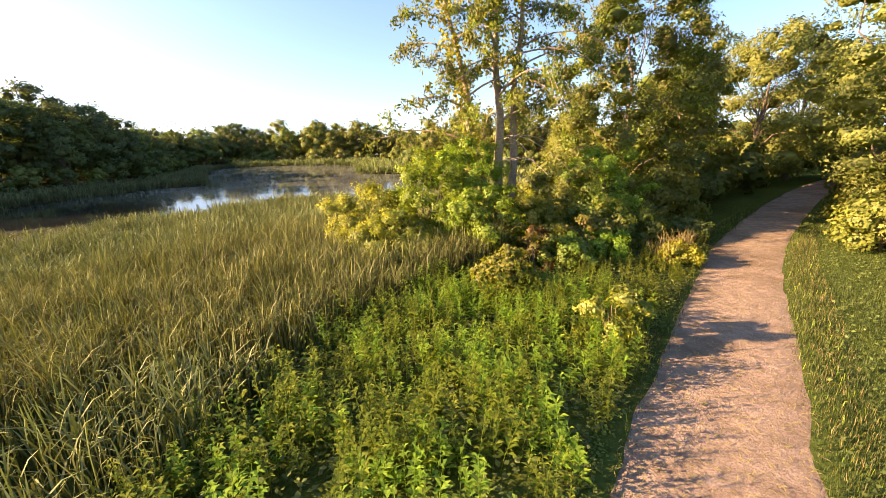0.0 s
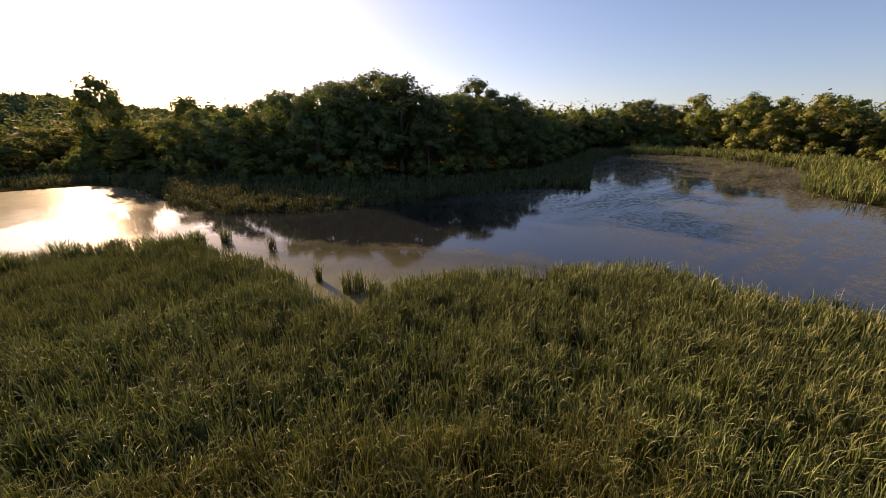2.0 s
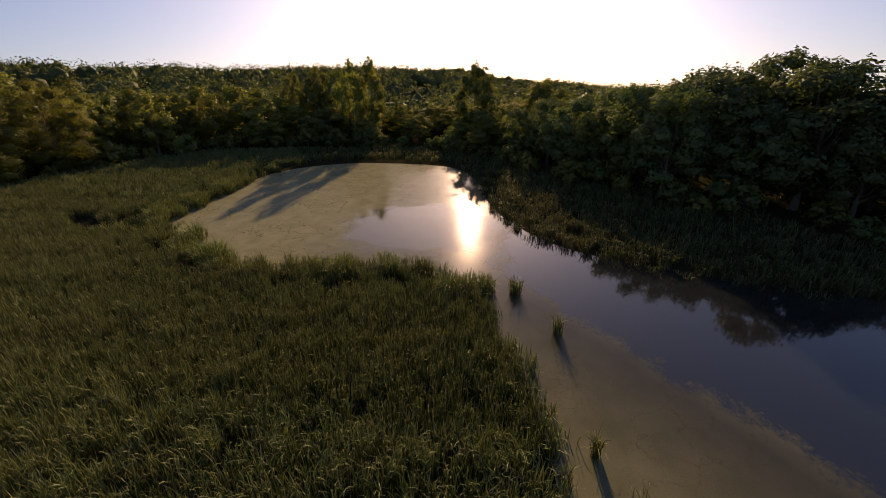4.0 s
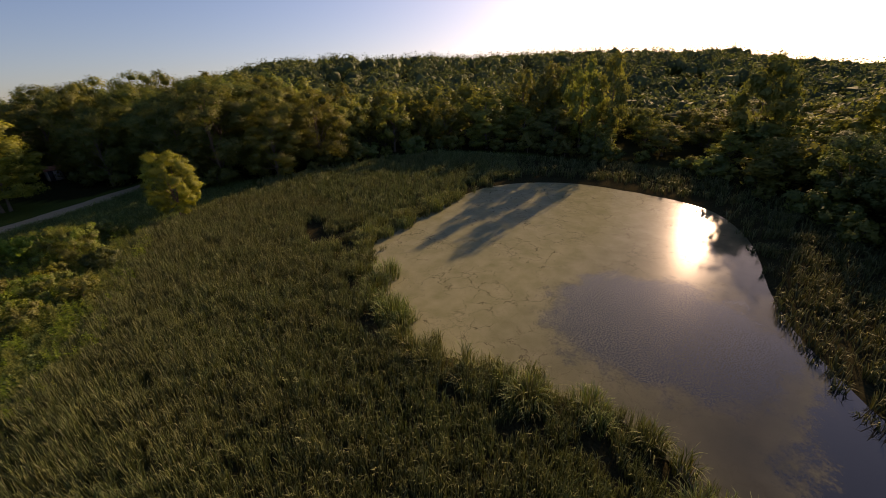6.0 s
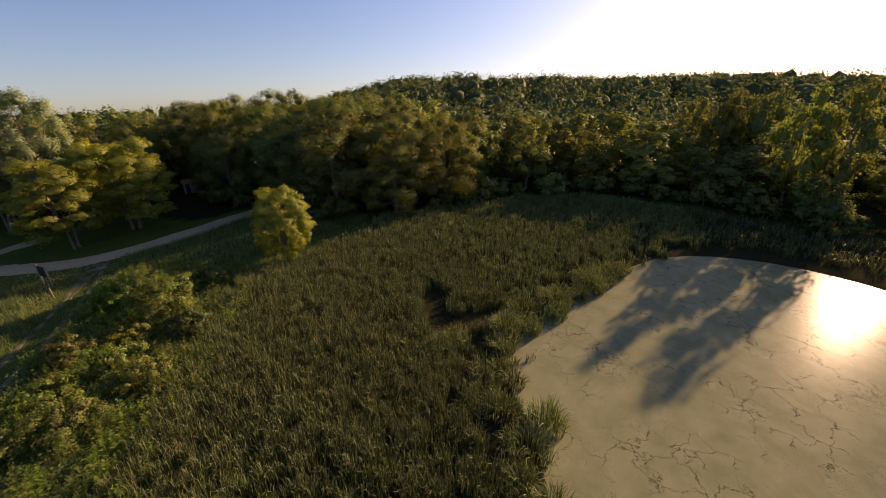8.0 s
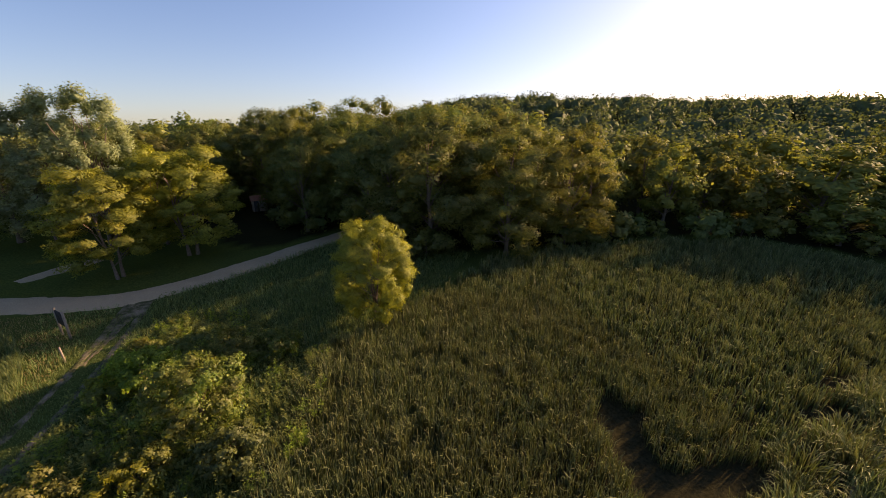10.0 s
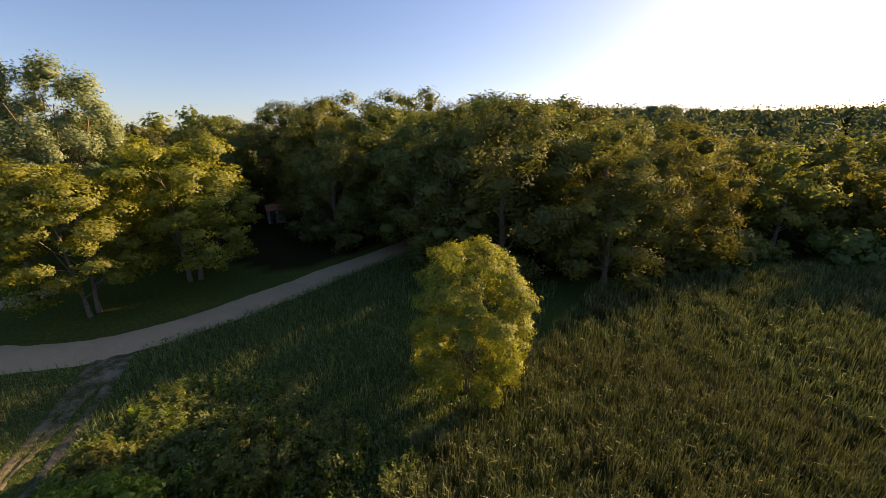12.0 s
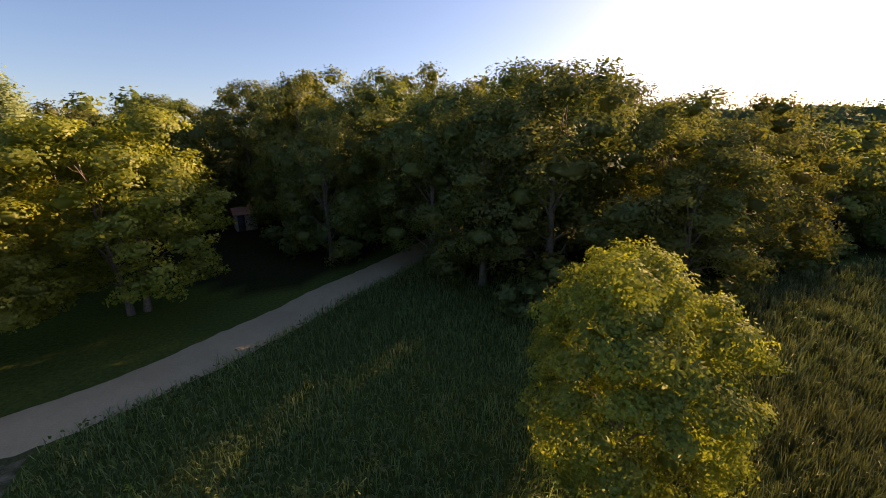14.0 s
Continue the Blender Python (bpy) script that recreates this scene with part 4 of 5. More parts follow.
build_grass("dry_grass_clump", [(8.3, 11.6), (9.6, 12.4), (10.2, 13.8), (9.4, 13.6), (8.2, 12.6)], 260, 55, 0.95, 0.016, M_DRY,
            "clump of straw coloured dry grass", 1.15)


build_grass("tall_grass_mound", [(-12.0, -40), (-12.2, -42.6), (-11.6, -46.5), (-10.2, -49.9), (-7.7, -53.6), (-4, -55), (0, -50), (-2, -42), (-6, -36)], 100, 56, 0.8, 0.03, M_GRASS,
            "bright green patch of tall grass beside the track", 1.6)
build_grass("rut_grass", [(-2, -12), (-5, -13), (-11, -27), (-14, -36), (-16, -48), (-16, -54), (-12.5, -54), (-12.5, -42), (-10, -32), (-5, -20)], 170, 57, 0.14, 0.02, M_GRASS,
            "short trodden grass between wheel ruts", 0.0)
build_grass("track_grass", [(-1, -10), (-4, -9), (-10, -24), (-14.5, -38), (-17, -50), (-17, -55), (-12.4, -55), (-11.5, -42), (-9, -30), (-3, -17)], 60, 59, 0.26, 0.025, M_GRASS,
            "uneven grass beside the wheel ruts", 0.95)
build_grass("lawn", [(-12.6, -40), (-12.6, -46), (-13.2, -55.5), (-6, -56.5), (12, -60), (2, -52), (-9, -51), (-11.4, -46)], 90, 58, 0.12, 0.035, M_DRY, "short dry lawn by the road")


def herb_mesh(name, seed, height, leaf, count, material, spread):
    """An upright stalk set with narrow leaves, in a small clump."""
    rng = np.random.default_rng(seed)
    pieces = []
    for s in range(4):
        foot = rng.normal(0, spread, 2)
        top = foot + rng.normal(0, 0.12 * height, 2)
        h = height * rng.uniform(0.7, 1.1)
        t = np.linspace(0, 1, 4)[:, None]
        stalk = np.column_stack([foot + (top - foot) * t**1.4, t * h])
        pieces.append(tube(stalk, np.linspace(0.006, 0.002, 4), 3))
        f = rng.uniform(0.18, 1.0, count) ** 0.8
        place = np.column_stack([np.interp(f, t[:, 0], stalk[:, i]) for i in range(3)])
        a = rng.uniform(0, 2 * np.pi, count)
        out = np.column_stack([np.cos(a), np.sin(a), rng.uniform(0.1, 0.7, count)])
        size = leaf * (1.25 - 0.75 * f)[:, None] * rng.uniform(0.7, 1.2, (count, 1))
        side = unit(np.cross(out, [0, 0, 1.0])) * size * 0.16
        tip = place + unit(out) * size + [0, 0, -0.02]
        mid = place + unit(out) * size * 0.5 + [0, 0, 0.02]
        v = np.stack([place, mid + side, tip, mid - side], 1).reshape(-1, 3)
        pieces.append((v, np.arange(len(v)).reshape(-1, 4)))
    return joined(pieces)


def build_herbs(name, polygon, density, seed, height, leaf, count, material, label, keep=None):
    rng = np.random.default_rng(seed)
    kinds = [herb_mesh(name, seed + k, height, leaf, count, material, 0.14) for k in range(4)]
    xy = scatter(rng, polygon, density, lambda p: (line_distance(p, TRAIL) > 1.45) & (line_distance(p, ROAD) > 1.6))
    z = ground_z(xy)
    pieces = []
    for (x, y), zz in zip(xy, z):
        v, q = kinds[rng.integers(4)]
        a, s = rng.uniform(0, 6.28), rng.uniform(0.6, 1.25)
        c, n = math.cos(a) * s, math.sin(a) * s
        pieces.append((v @ np.array([[c, n, 0], [-n, c, 0], [0, 0, s]]) + [x, y, zz - 0.02], q))
    v, q = joined(pieces)
    tagged(new(name, quad_mesh(name, v, q, material)), label, "weeds", kind="stuff")


HERBS = [(-2.5, 0), (-1.5, 5.5), (0, 9), (2, 11), (5.5, 10), (6.5, 8), (4, 4), (2, 0.5), (-1, -5), (-4, -8)]
build_herbs("weeds", HERBS, 5.0, 61, 0.95, 0.15, 26, M_WEED, "yellow green goldenrod and tall weeds beside the trail")
EDGE_WEEDS = [(5.5, 10), (5, 12), (8, 15), (12, 19), (14, 20.5), (12.5, 16.5), (9.5, 12.2), (6.9, 8.2)]
build_herbs("weeds_edge", EDGE_WEEDS, 5.0, 65, 0.6, 0.14, 22, M_WEED, "short green weeds along the trail's edge")
build_herbs("weeds_green", HERBS, 3.0, 62, 0.75, 0.18, 22, M_BRIGHT, "bright green leafy weeds beside the trail")
WEED_BAND = [(-10, -31), (-13.5, -36), (-15.4, -44), (-17.5, -52), (-24, -50), (-28, -42), (-25, -34), (-22, -25), (-15, -14.5), (-8, -8), (-4, -8), (-8, -20)]
build_herbs("weeds_band", WEED_BAND, 1.6, 63, 1.1, 0.22, 16, M_OLIVE, "olive green weeds between trail and reeds")
build_herbs("weeds_band_bright", WEED_BAND, 0.9, 64, 1.2, 0.26, 18, M_BRIGHT, "bright green nettles between trail and reeds")


def low_cover(name, seed, polygon, density, leaf, height, material, label):
    """Loose leaves in low mounds."""
    rng = np.random.default_rng(seed)
    xy = scatter(rng, polygon, density, lambda p: (line_distance(p, TRAIL) > 1.15 + 0.3 * rng.random(len(p))) & (line_distance(p, ROAD) > 1.5))
    top = height * np.clip(0.55 + 0.6 * waves(xy[:, 0], xy[:, 1], 0.9), 0.12, 1.2)
    z = ground_z(xy) + top * rng.uniform(0.2, 1.0, len(xy))
    up = np.tile([0, 0, 1.0], (len(xy), 1)) + rng.normal(0, 0.3, (len(xy), 3))
    v, q = leaf_quads(rng, np.column_stack([xy, z]), up, leaf, leaf * 0.7)
    tagged(new(name, quad_mesh(name, v, q, material)), label, "weeds", kind="stuff")


low_cover("creepers", 71, [(-3, -8), (-3, 2), (-1, 8), (3, 12), (10, 14.5), (18, 22), (24, 28), (26, 27), (16, 16), (10, 9.5), (5.6, 5.5), (2.5, -0.5), (-1, -8)],
          130, 0.085, 0.5, M_GREEN, "low green creepers beside the trail")
low_cover("creepers_east", 72, [(0, -5), (5, 3), (8.5, 8.3), (12.3, 13.8), (18.4, 20.8), (22, 18), (16, 8), (10, 0), (5, -9)], 60, 0.07, 0.22, M_GREEN,
          "low green creepers on the trail's far side")
low_cover("meadow_herbs", 75, MEADOW, 30, 0.15, 0.75, M_GREEN, "leafy dark green herbs in the meadow")
low_cover("bramble", 73, WEED_BAND, 45, 0.16, 0.9, M_GREEN, "bramble thicket between trail and reeds")

low_cover("ground_ivy", 74, [(-1.6, -6), (1.6, 0), (4.0, 4.4), (7.0, 9.4), (10.2, 13.4), (11.6, 12.8), (8.3, 8.6), (5.2, 4.0), (2.6, -1), (-0.4, -6.6)], 620, 0.06, 0.24, M_LUSH,
          "small leaved ground ivy along the trail")
litter_rng = np.random.default_rng(76)
bits = scatter(litter_rng, WAYSIDE, 70, lambda p: line_distance(p, TRAIL) < 1.15)
v, q = leaf_quads(litter_rng, np.column_stack([bits, ground_z(bits) + 0.045]), np.tile([0, 0, 6.0], (len(bits), 1)), 0.10, 0.014)
tagged(new("straw_litter", quad_mesh("straw_litter", v, q, M_DRY)), "dry straw and twigs lying on the trail", "litter", kind="stuff")

# ---- shrubs by the trail ----


def shrub(x, y, height, radius, seed, material, label, leaves=11500, leaf=0.115, lobes=34, **more):
    ob = lobed_plant("shrub", seed, height, radius, 0.02, lobes, leaves, leaf, material, stems=4, trunk_radius=0.035, lobe_size=0.30 if lobes > 20 else 0.4, core=0.42 if leaves > 2000 else 0.0, ragged=0.28, clumps=6, narrow=0.5, upright=-0.1, round_=0.3, **{"span": (0.5, 0.92), **more})
    ob.matrix_basis = pose(x, y, spot_z(x, y) - 0.05, 0, 0, seed * 37 % 360)
    return tagged(ob, label, "shrub", "shrubs beside the trail")


shrub(-1.9, 14.2, 3.1, 2.2, 81, M_YELLOW_MIX, "yellowing olive shrub at the edge of the reeds")
shrub(0.5, 14.4, 4.2, 1.9, 82, M_BRIGHT, "bright green leafy shrub below a tall tree", 12000)
shrub(1.7, 15.4, 4.6, 1.8, 83, M_BRIGHT, "tall bright green shrub below a tree", 12000)
shrub(2.5, 13.3, 2.9, 1.7, 84, M_BRIGHT, "olive shrub with yellow patches")
shrub(4.1, 13.5, 2.5, 1.4, 85, M_YELLOW_MIX, "yellow green shrub in late summer leaf")
shrub(4.1, 11.4, 1.7, 0.65, 86, M_RUST_MIX, "small shrub with rust coloured leaves", 1500, 0.11, 7, span=(0.3, 0.95))
shrub(6.0, 12.6, 1.8, 0.7, 87, M_RUST_MIX, "small shrub turning rust brown", 1500, 0.11, 7, span=(0.3, 0.95))
shrub(7.9, 17.0, 4.0, 2.0, 88, M_BRIGHT, "bright green shrub under the trees", 12000, 0.11)
shrub(6.1, 15.8, 3.6, 2.1, 89, M_LUSH, "dark green shrub in the shade of trees", 12000)
shrub(7.4, 14.6, 2.1, 1.5, 101, M_LUSH, "dark green shrub beside the trail", 7000)
shrub(8.9, 15.2, 1.7, 1.2, 102, M_LUSH, "low green shrub beside the trail", 5000)
shrub(6.6, 12.9, 1.3, 1.1, 103, M_BRIGHT, "low leafy green shrub in front of dark bushes", 4000)
shrub(5.2, 11.9, 1.3, 1.0, 104, M_LUSH, "low green shrub among weeds", 4000)
shrub(-0.6, 12.6, 2.2, 1.5, 105, M_YELLOW_MIX, "yellow green shrub at the edge of the reeds", 8000)
shrub(3.0, 9.3, 1.5, 1.0, 90, M_YELLOW_MIX, "low yellow shrub among tall weeds", 3960)
shrub(5.0, 6.6, 1.35, 0.75, 91, M_YELLOW_MIX, "vine covered stump of yellow green leaves", 2400, 0.13, 8)
shrub(11.2, 15.8, 1.0, 1.0, 92, M_GREEN, "low dark green bush at the trail edge", 3520)
shrub(9.0, 12.2, 0.9, 0.8, 93, M_YELLOW, "low yellow green bush beside dry grass", 3200)
shrub(13.8, 23.0, 3.0, 2.2, 94, M_GREEN, "shaded dark green shrub under the trees", 4800, 0.12)
shrub(18.4, 13.6, 3.4, 1.8, 95, M_YELLOW, "yellow green shrub hanging over the trail", 12000)
shrub(21.0, 17.4, 4.2, 2.2, 96, M_OLIVE, "olive shrub hanging over the trail", 12000)
shrub(17.0, 11.0, 2.0, 1.5, 97, M_GREEN, "green shrub beside the trail", 5400)
shrub(-21.3, -39.6, 3.9, 2.5, 98, M_LUSH, "large green shrub at the edge of the reeds", 9000, 0.16)
shrub(-18.2, -43.6, 2.6, 1.8, 99, M_BRIGHT, "bright green shrub among weeds", 4900, 0.17)
shrub(-23.0, -36.5, 2.2, 1.5, 100, M_GREEN, "dark green shrub at the edge of the reeds", 4200, 0.17)

for k, (x, y, h, r, mat, label) in enumerate([
        (-16.9, -46.6, 1.2, 1.2, M_LUSH, "light green leafy bush beside the track"), (-18.4, -46.0, 1.0, 1.4, M_GREEN_MIX, "green leafy bush beside the track"),
        (-20.6, -46.6, 1.0, 1.3, M_GREEN_MIX, "green leafy bush beside the track"), (-22.4, -45.0, 1.5, 1.4, M_OLIVE_MIX, "olive green leafy bush among weeds"),
        (-24.6, -44.6, 1.4, 1.3, M_LUSH, "light green leafy bush among weeds"), (-19.2, -48.8, 0.8, 1.3, M_GREEN_MIX, "low green bush at the meadow edge"),
        (-16.4, -43.4, 1.2, 1.1, M_YELLOW_MIX, "yellow green leafy bush beside the track"), (-16.2, -36.6, 1.5, 1.2, M_OLIVE_MIX, "olive green leafy bush beside the track"),
        (-18.9, -34.0, 1.6, 1.4, M_LUSH, "light green leafy bush among weeds"), (-16.2, -32.0, 1.4, 1.4, M_LUSH, "bright green leafy bush beside the track"),
        (-21.0, -31.4, 1.5, 1.3, M_OLIVE_MIX, "olive leafy bush at the edge of the reeds"), (-19.6, -36.6, 1.3, 1.2, M_YELLOW_MIX, "yellow green leafy bush among weeds"),
        (-14.4, -28.6, 1.3, 1.3, M_OLIVE_MIX, "olive green leafy bush beside the track"), (-17.6, -29.0, 1.5, 1.4, M_LUSH, "bright green leafy bush among weeds")]):
    shrub(x, y, h * 1.25, r * 1.25, 120 + k, mat, label, 3800, 0.15, 24, span=(0.4, 0.95))

# ---- trees by the trail ----
pair = sparse_tree("tall_tree", 201, [((0.0, 0, -0.2), (-0.5, 0.3, 14.5), 0.24), ((0.35, 0.2, -0.2), (0.9, 0.9, 14.0), 0.21), ((-0.25, -0.1, -0.2), (-3.0, -0.6, 12.5), 0.2)],
                   20, 4.3, 0.17, 40, M_LUSH, M_BARK_PALE, ((2, 0.2, 0.8, 1500), (0, 0.5, 0.8, 600), (1, 0.35, 0.75, 700)), M_YELLOW)
pair.matrix_basis = pose(3.4, 16.4, spot_z(3.4, 16.4) - 0.05)
tagged(pair, "tall thin-leaved tree with several bare lower trunks", "tree")
second_tree = lobed_plant("leafy_tree", 202, 14.0, 3.8, 0.5, 90, 38000, 0.14, M_LUSH, trunk_radius=0.16, upright=-0.1, lobe_size=0.26, ragged=0.3, core=0.45, clumps=7, span=(0.5, 0.95), round_=0.15)
second_tree.matrix_basis = pose(10.2, 21.0, spot_z(10.2, 21.0) - 0.05)
tagged(second_tree, "dense dark green tree beside the trail", "tree")
third_tree = lobed_plant("leafy_tree", 203, 10.5, 3.4, 0.3, 60, 15000, 0.17, M_LUSH, trunk_radius=0.15, core=0.45, lobe_size=0.28, clumps=6, span=(0.5, 0.92))
third_tree.matrix_basis = pose(15.5, 27.0, spot_z(15.5, 27.0) - 0.05)
tagged(third_tree, "dark green tree with a yellowing branch", "tree")
east_tree = lobed_plant("leafy_tree", 204, 14.5, 4.8, 0.4, 100, 36000, 0.125, M_OLIVE, trunk_radius=0.2, core=0.45, lobe_size=0.25, upright=-0.2, ragged=0.25, clumps=7, span=(0.55, 0.95), round_=0.15)
east_tree.matrix_basis = pose(20.4, 17.6, spot_z(20.4, 17.6) - 0.05)
tagged(east_tree, "large olive tree overhanging the trail", "tree")
for x, y, h, kind in [(25, 34, 13, "fine"), (29, 25, 15, "fine_c"), (31, 38, 13, "fine_b"), (38, 36, 12, "fine"), (20, 36, 10, "fine_b"), (27, 15, 10, "fine_c"),
                      (10, 31, 8, "fine_c"), (42, 46, 13, "fine_b"), (24, 46, 12, "fine"), (35, 20, 12, "fine_b"), (33, 8, 11, "fine")]:
    plant_tree(kind, x, y, h, x * 53 % 360, "woodland_tree", "leafy tree in the wood beside the trail", "trees beside the trail")
for k, (x, y, h) in enumerate([(9.6, 17.6, 2.6), (12.2, 20.4, 3.2), (14.8, 23.4, 3.6), (17.6, 26.6, 3.8), (20.8, 29.6, 4.0), (24.2, 33, 4.2), (28, 37, 4.5), (7, 20.4, 3.4), (10, 24, 4.2),
                                (13, 27, 4.6), (17, 31, 5), (22, 37, 5), (4, 23, 2.6), (16.6, 13.6, 2.4), (20, 17.4, 3.2), (23.6, 21.4, 3.6), (27.4, 25.8, 4.0), (31.2, 29.6, 4.2),
                                (19.4, 11.2, 3.2), (23, 14.6, 3.8), (27, 19, 4.4), (31, 23.4, 4.6), (35, 33, 4.6), (33.6, 40, 5), (37.6, 37.4, 5), (8, 28, 3.6), (20, 42, 5), (12, 34, 4),
                                (28, 44, 5), (15.4, 9.4, 1.6), (36, 27, 5)]):
    plant_tree("thicket_near" if math.hypot(x - 3, y) < 25.5 else ("thicket", "thicket_b")[k % 2], x, y, h, k * 67 % 360, "thicket_bush", "dense shaded bush beside the trail", "bushes beside the trail", 1.0, "bush")
# dead limbs on the tall tree's foot
dead = new("dead_branch")
rng = np.random.default_rng(210)
for k in range(9):
    start = np.array([rng.normal(0, 0.15), rng.normal(0, 0.15), rng.uniform(2.5, 4.6)])
    goal = start + np.array([rng.uniform(0.5, 2.4), rng.uniform(-1.6, 0.2), rng.uniform(-1.6, 0.6)])
    u = np.linspace(0, 1, 6)[:, None]
    bow = start + (goal - start) * u + np.array([0, 0, 0.35]) * np.sin(u * np.pi) + rng.normal(0, 0.05, (6, 3)) * u
    part("branch", quad_mesh("branch", *tube(bow, np.linspace(0.020, 0.005, 6), 5), M_DEAD, True), dead)
dead.matrix_basis = pose(3.6, 16.2, spot_z(3.6, 16.2))
tagged(dead, "bleached dead branches hanging from a trunk", "branch")

# ---- trees by the gravel road ----
small_tree = lobed_plant("round_tree", 220, 8.0, 3.1, 0.3, 80, 64000, 0.10, M_GOLD, stems=3, trunk_radius=0.12, core=0.36, lobe_size=0.28, upright=-0.15, ragged=0.2, clumps=8, span=(0.60, 0.82))
small_tree.matrix_basis = pose(-31.6, -46.6, spot_z(-31.6, -46.6) - 0.05)
tagged(small_tree, "round yellow green tree at the edge of the reeds", "tree")
KINDS["poplar"] = dict(seed=31, height=17, radius=3.4, low=1.0, lobes=54, leaves=30000, leaf=0.18, material=M_POPLAR, stems=3, trunk_radius=0.22, upright=0.7, lobe_size=0.25, span=(0.45, 0.95),
                       ragged=0.3, core=0.45)
KINDS["roadside"] = dict(seed=32, height=9, radius=3.3, low=0.7, lobes=46, leaves=32000, leaf=0.135, material=M_GOLD, stems=2, trunk_radius=0.14, lobe_size=0.31, upright=-0.2, span=(0.52, 0.88), clumps=7, core=0.4)
plant_tree("poplar", -8.0, -73.0, 17.0, 20, "poplar", "tall silvery green poplar with upright branches", "", 1.35)
plant_tree("poplar", -3.4, -73.5, 16.0, 140, "poplar", "tall silvery green poplar with upright branches", "", 1.35)
plant_tree("roadside", -11.4, -62.4, 10.4, 0, "roadside_tree", "yellow green tree beside the gravel road", "", 1.15)
plant_tree("roadside", -16.9, -66.4, 11.4, 130, "roadside_tree", "olive green tree beyond the gravel road", "", 1.25)
plant_tree("roadside", -13.4, -72.0, 11.0, 250, "roadside_tree", "olive green tree beyond the gravel road", "", 1.15)
for x, y, h, kind, wide in [(-47.6, -54.8, 10.6, "fine_c", 1.08), (-41, -60, 14.6, "fine_b", 1.05), (-37, -62, 12.5, "fine_b", 0.9), (-50, -59, 13.4, "fine", 1.05), (-56, -56, 13.2, "fine_c", 0.95),
                            (-44, -66, 15.6, "fine_b", 1.15), (-52, -66, 15.4, "fine", 1.05), (-61, -58, 10.5, "fine_c", 0.8), (-28.6, -71.5, 12, "fine_b", 0.75), (-35, -75, 14.4, "fine_b", 1.0),
                            (-42, -80.5, 16.6, "fine", 1.0), (-28, -79, 15, "fine_c", 0.8), (-30, -83, 16, "fine", 1.0), (-16.5, -83, 13, "fine_b", 0.9), (-38, -86, 16.5, "fine_c", 1.0),
                            (-12, -82, 12, "fine", 1.0), (-5, -84, 13, "fine_b", 1.0), (2, -78, 13, "fine", 1.0), (-48, -90, 15, "fine_b", 1.0), (-20, -93, 13, "fine", 1.1)]:
    plant_tree(kind, x, y, h, (x * 71 + y * 13) % 360, "woodland_tree", "leafy broad-crowned tree at the wood's edge", "trees along the road", wide * 1.18)

for k in range(11):
    plant_tree(("thicket", "thicket_b")[k % 2], -38 + k * 4.2, -91.5 - (k * 7 % 3), 5.5 + (k * 5 % 4) * 0.6, k * 77, "thicket_bush", "dense shaded bush behind the shed", "bushes along the woods", 1.1, "bush")

# ---- woods round the pond ----
rng = np.random.default_rng(300)
taken = np.array([[ob.matrix_basis.translation.x, ob.matrix_basis.translation.y] for ob in scene.objects if ob.parent is None and "tree" in ob.name])
EDGE = np.array(FORESTS[0][:24], float)
TALL = [13.5, 13, 12, 11.5, 10.8, 8.6, 6.4, 6.2, 7.0, 10.5, 13.4, 14.4, 14.8, 14.4, 11, 9.5, 12, 12, 9, 7.5, 10, 10.5, 10, 9.5]
candidates = rng.uniform((-170, -120), (70, 190), (9000, 2))
depth = line_distance(candidates, EDGE)
good = inside(candidates, FORESTS[0]) & (depth > 2.5) & (depth < 16) & (line_distance(candidates, ROAD) > 4)
chosen = list(taken)
count = 0
for (x, y), d in zip(candidates[good], depth[good]):
    low = x < -76 and -50 < y < 8
    spacing = (6.2 if low else 4.9) + 0.10 * d
    if min((x - a) ** 2 + (y - b) ** 2 for a, b in chosen) < spacing**2 or count >= 150:
        continue
    chosen.append((x, y))
    count += 1
    far = math.hypot(x + 25, y + 10) > 58
    kind = ("far", "far_b", "far", "far_c")[count % 4] if far else ("broad", "broad_b", "broad_c")[count % 3]
    if y > 6 and x < -40:
        kind = ("west", "west_b")[count % 2]
    if y > 60 and x > -60:
        kind = ("far_b", "far", "far_c")[count % 3]
    h = TALL[int(np.argmin(np.hypot(EDGE[:, 0] - x, EDGE[:, 1] - y)))] * rng.uniform(0.78, 1.06) * (0.9 + (0.22 if x < -74 and y < 6 else 0.12) * min(d, 12) / 12)
    plant_tree(kind, x, y, h, rng.uniform(0, 360), "woodland_tree", "leafy tree in the woods round the pond", "woods round the pond", rng.uniform(0.9, 1.15) * (1.75 if low else 1.1))

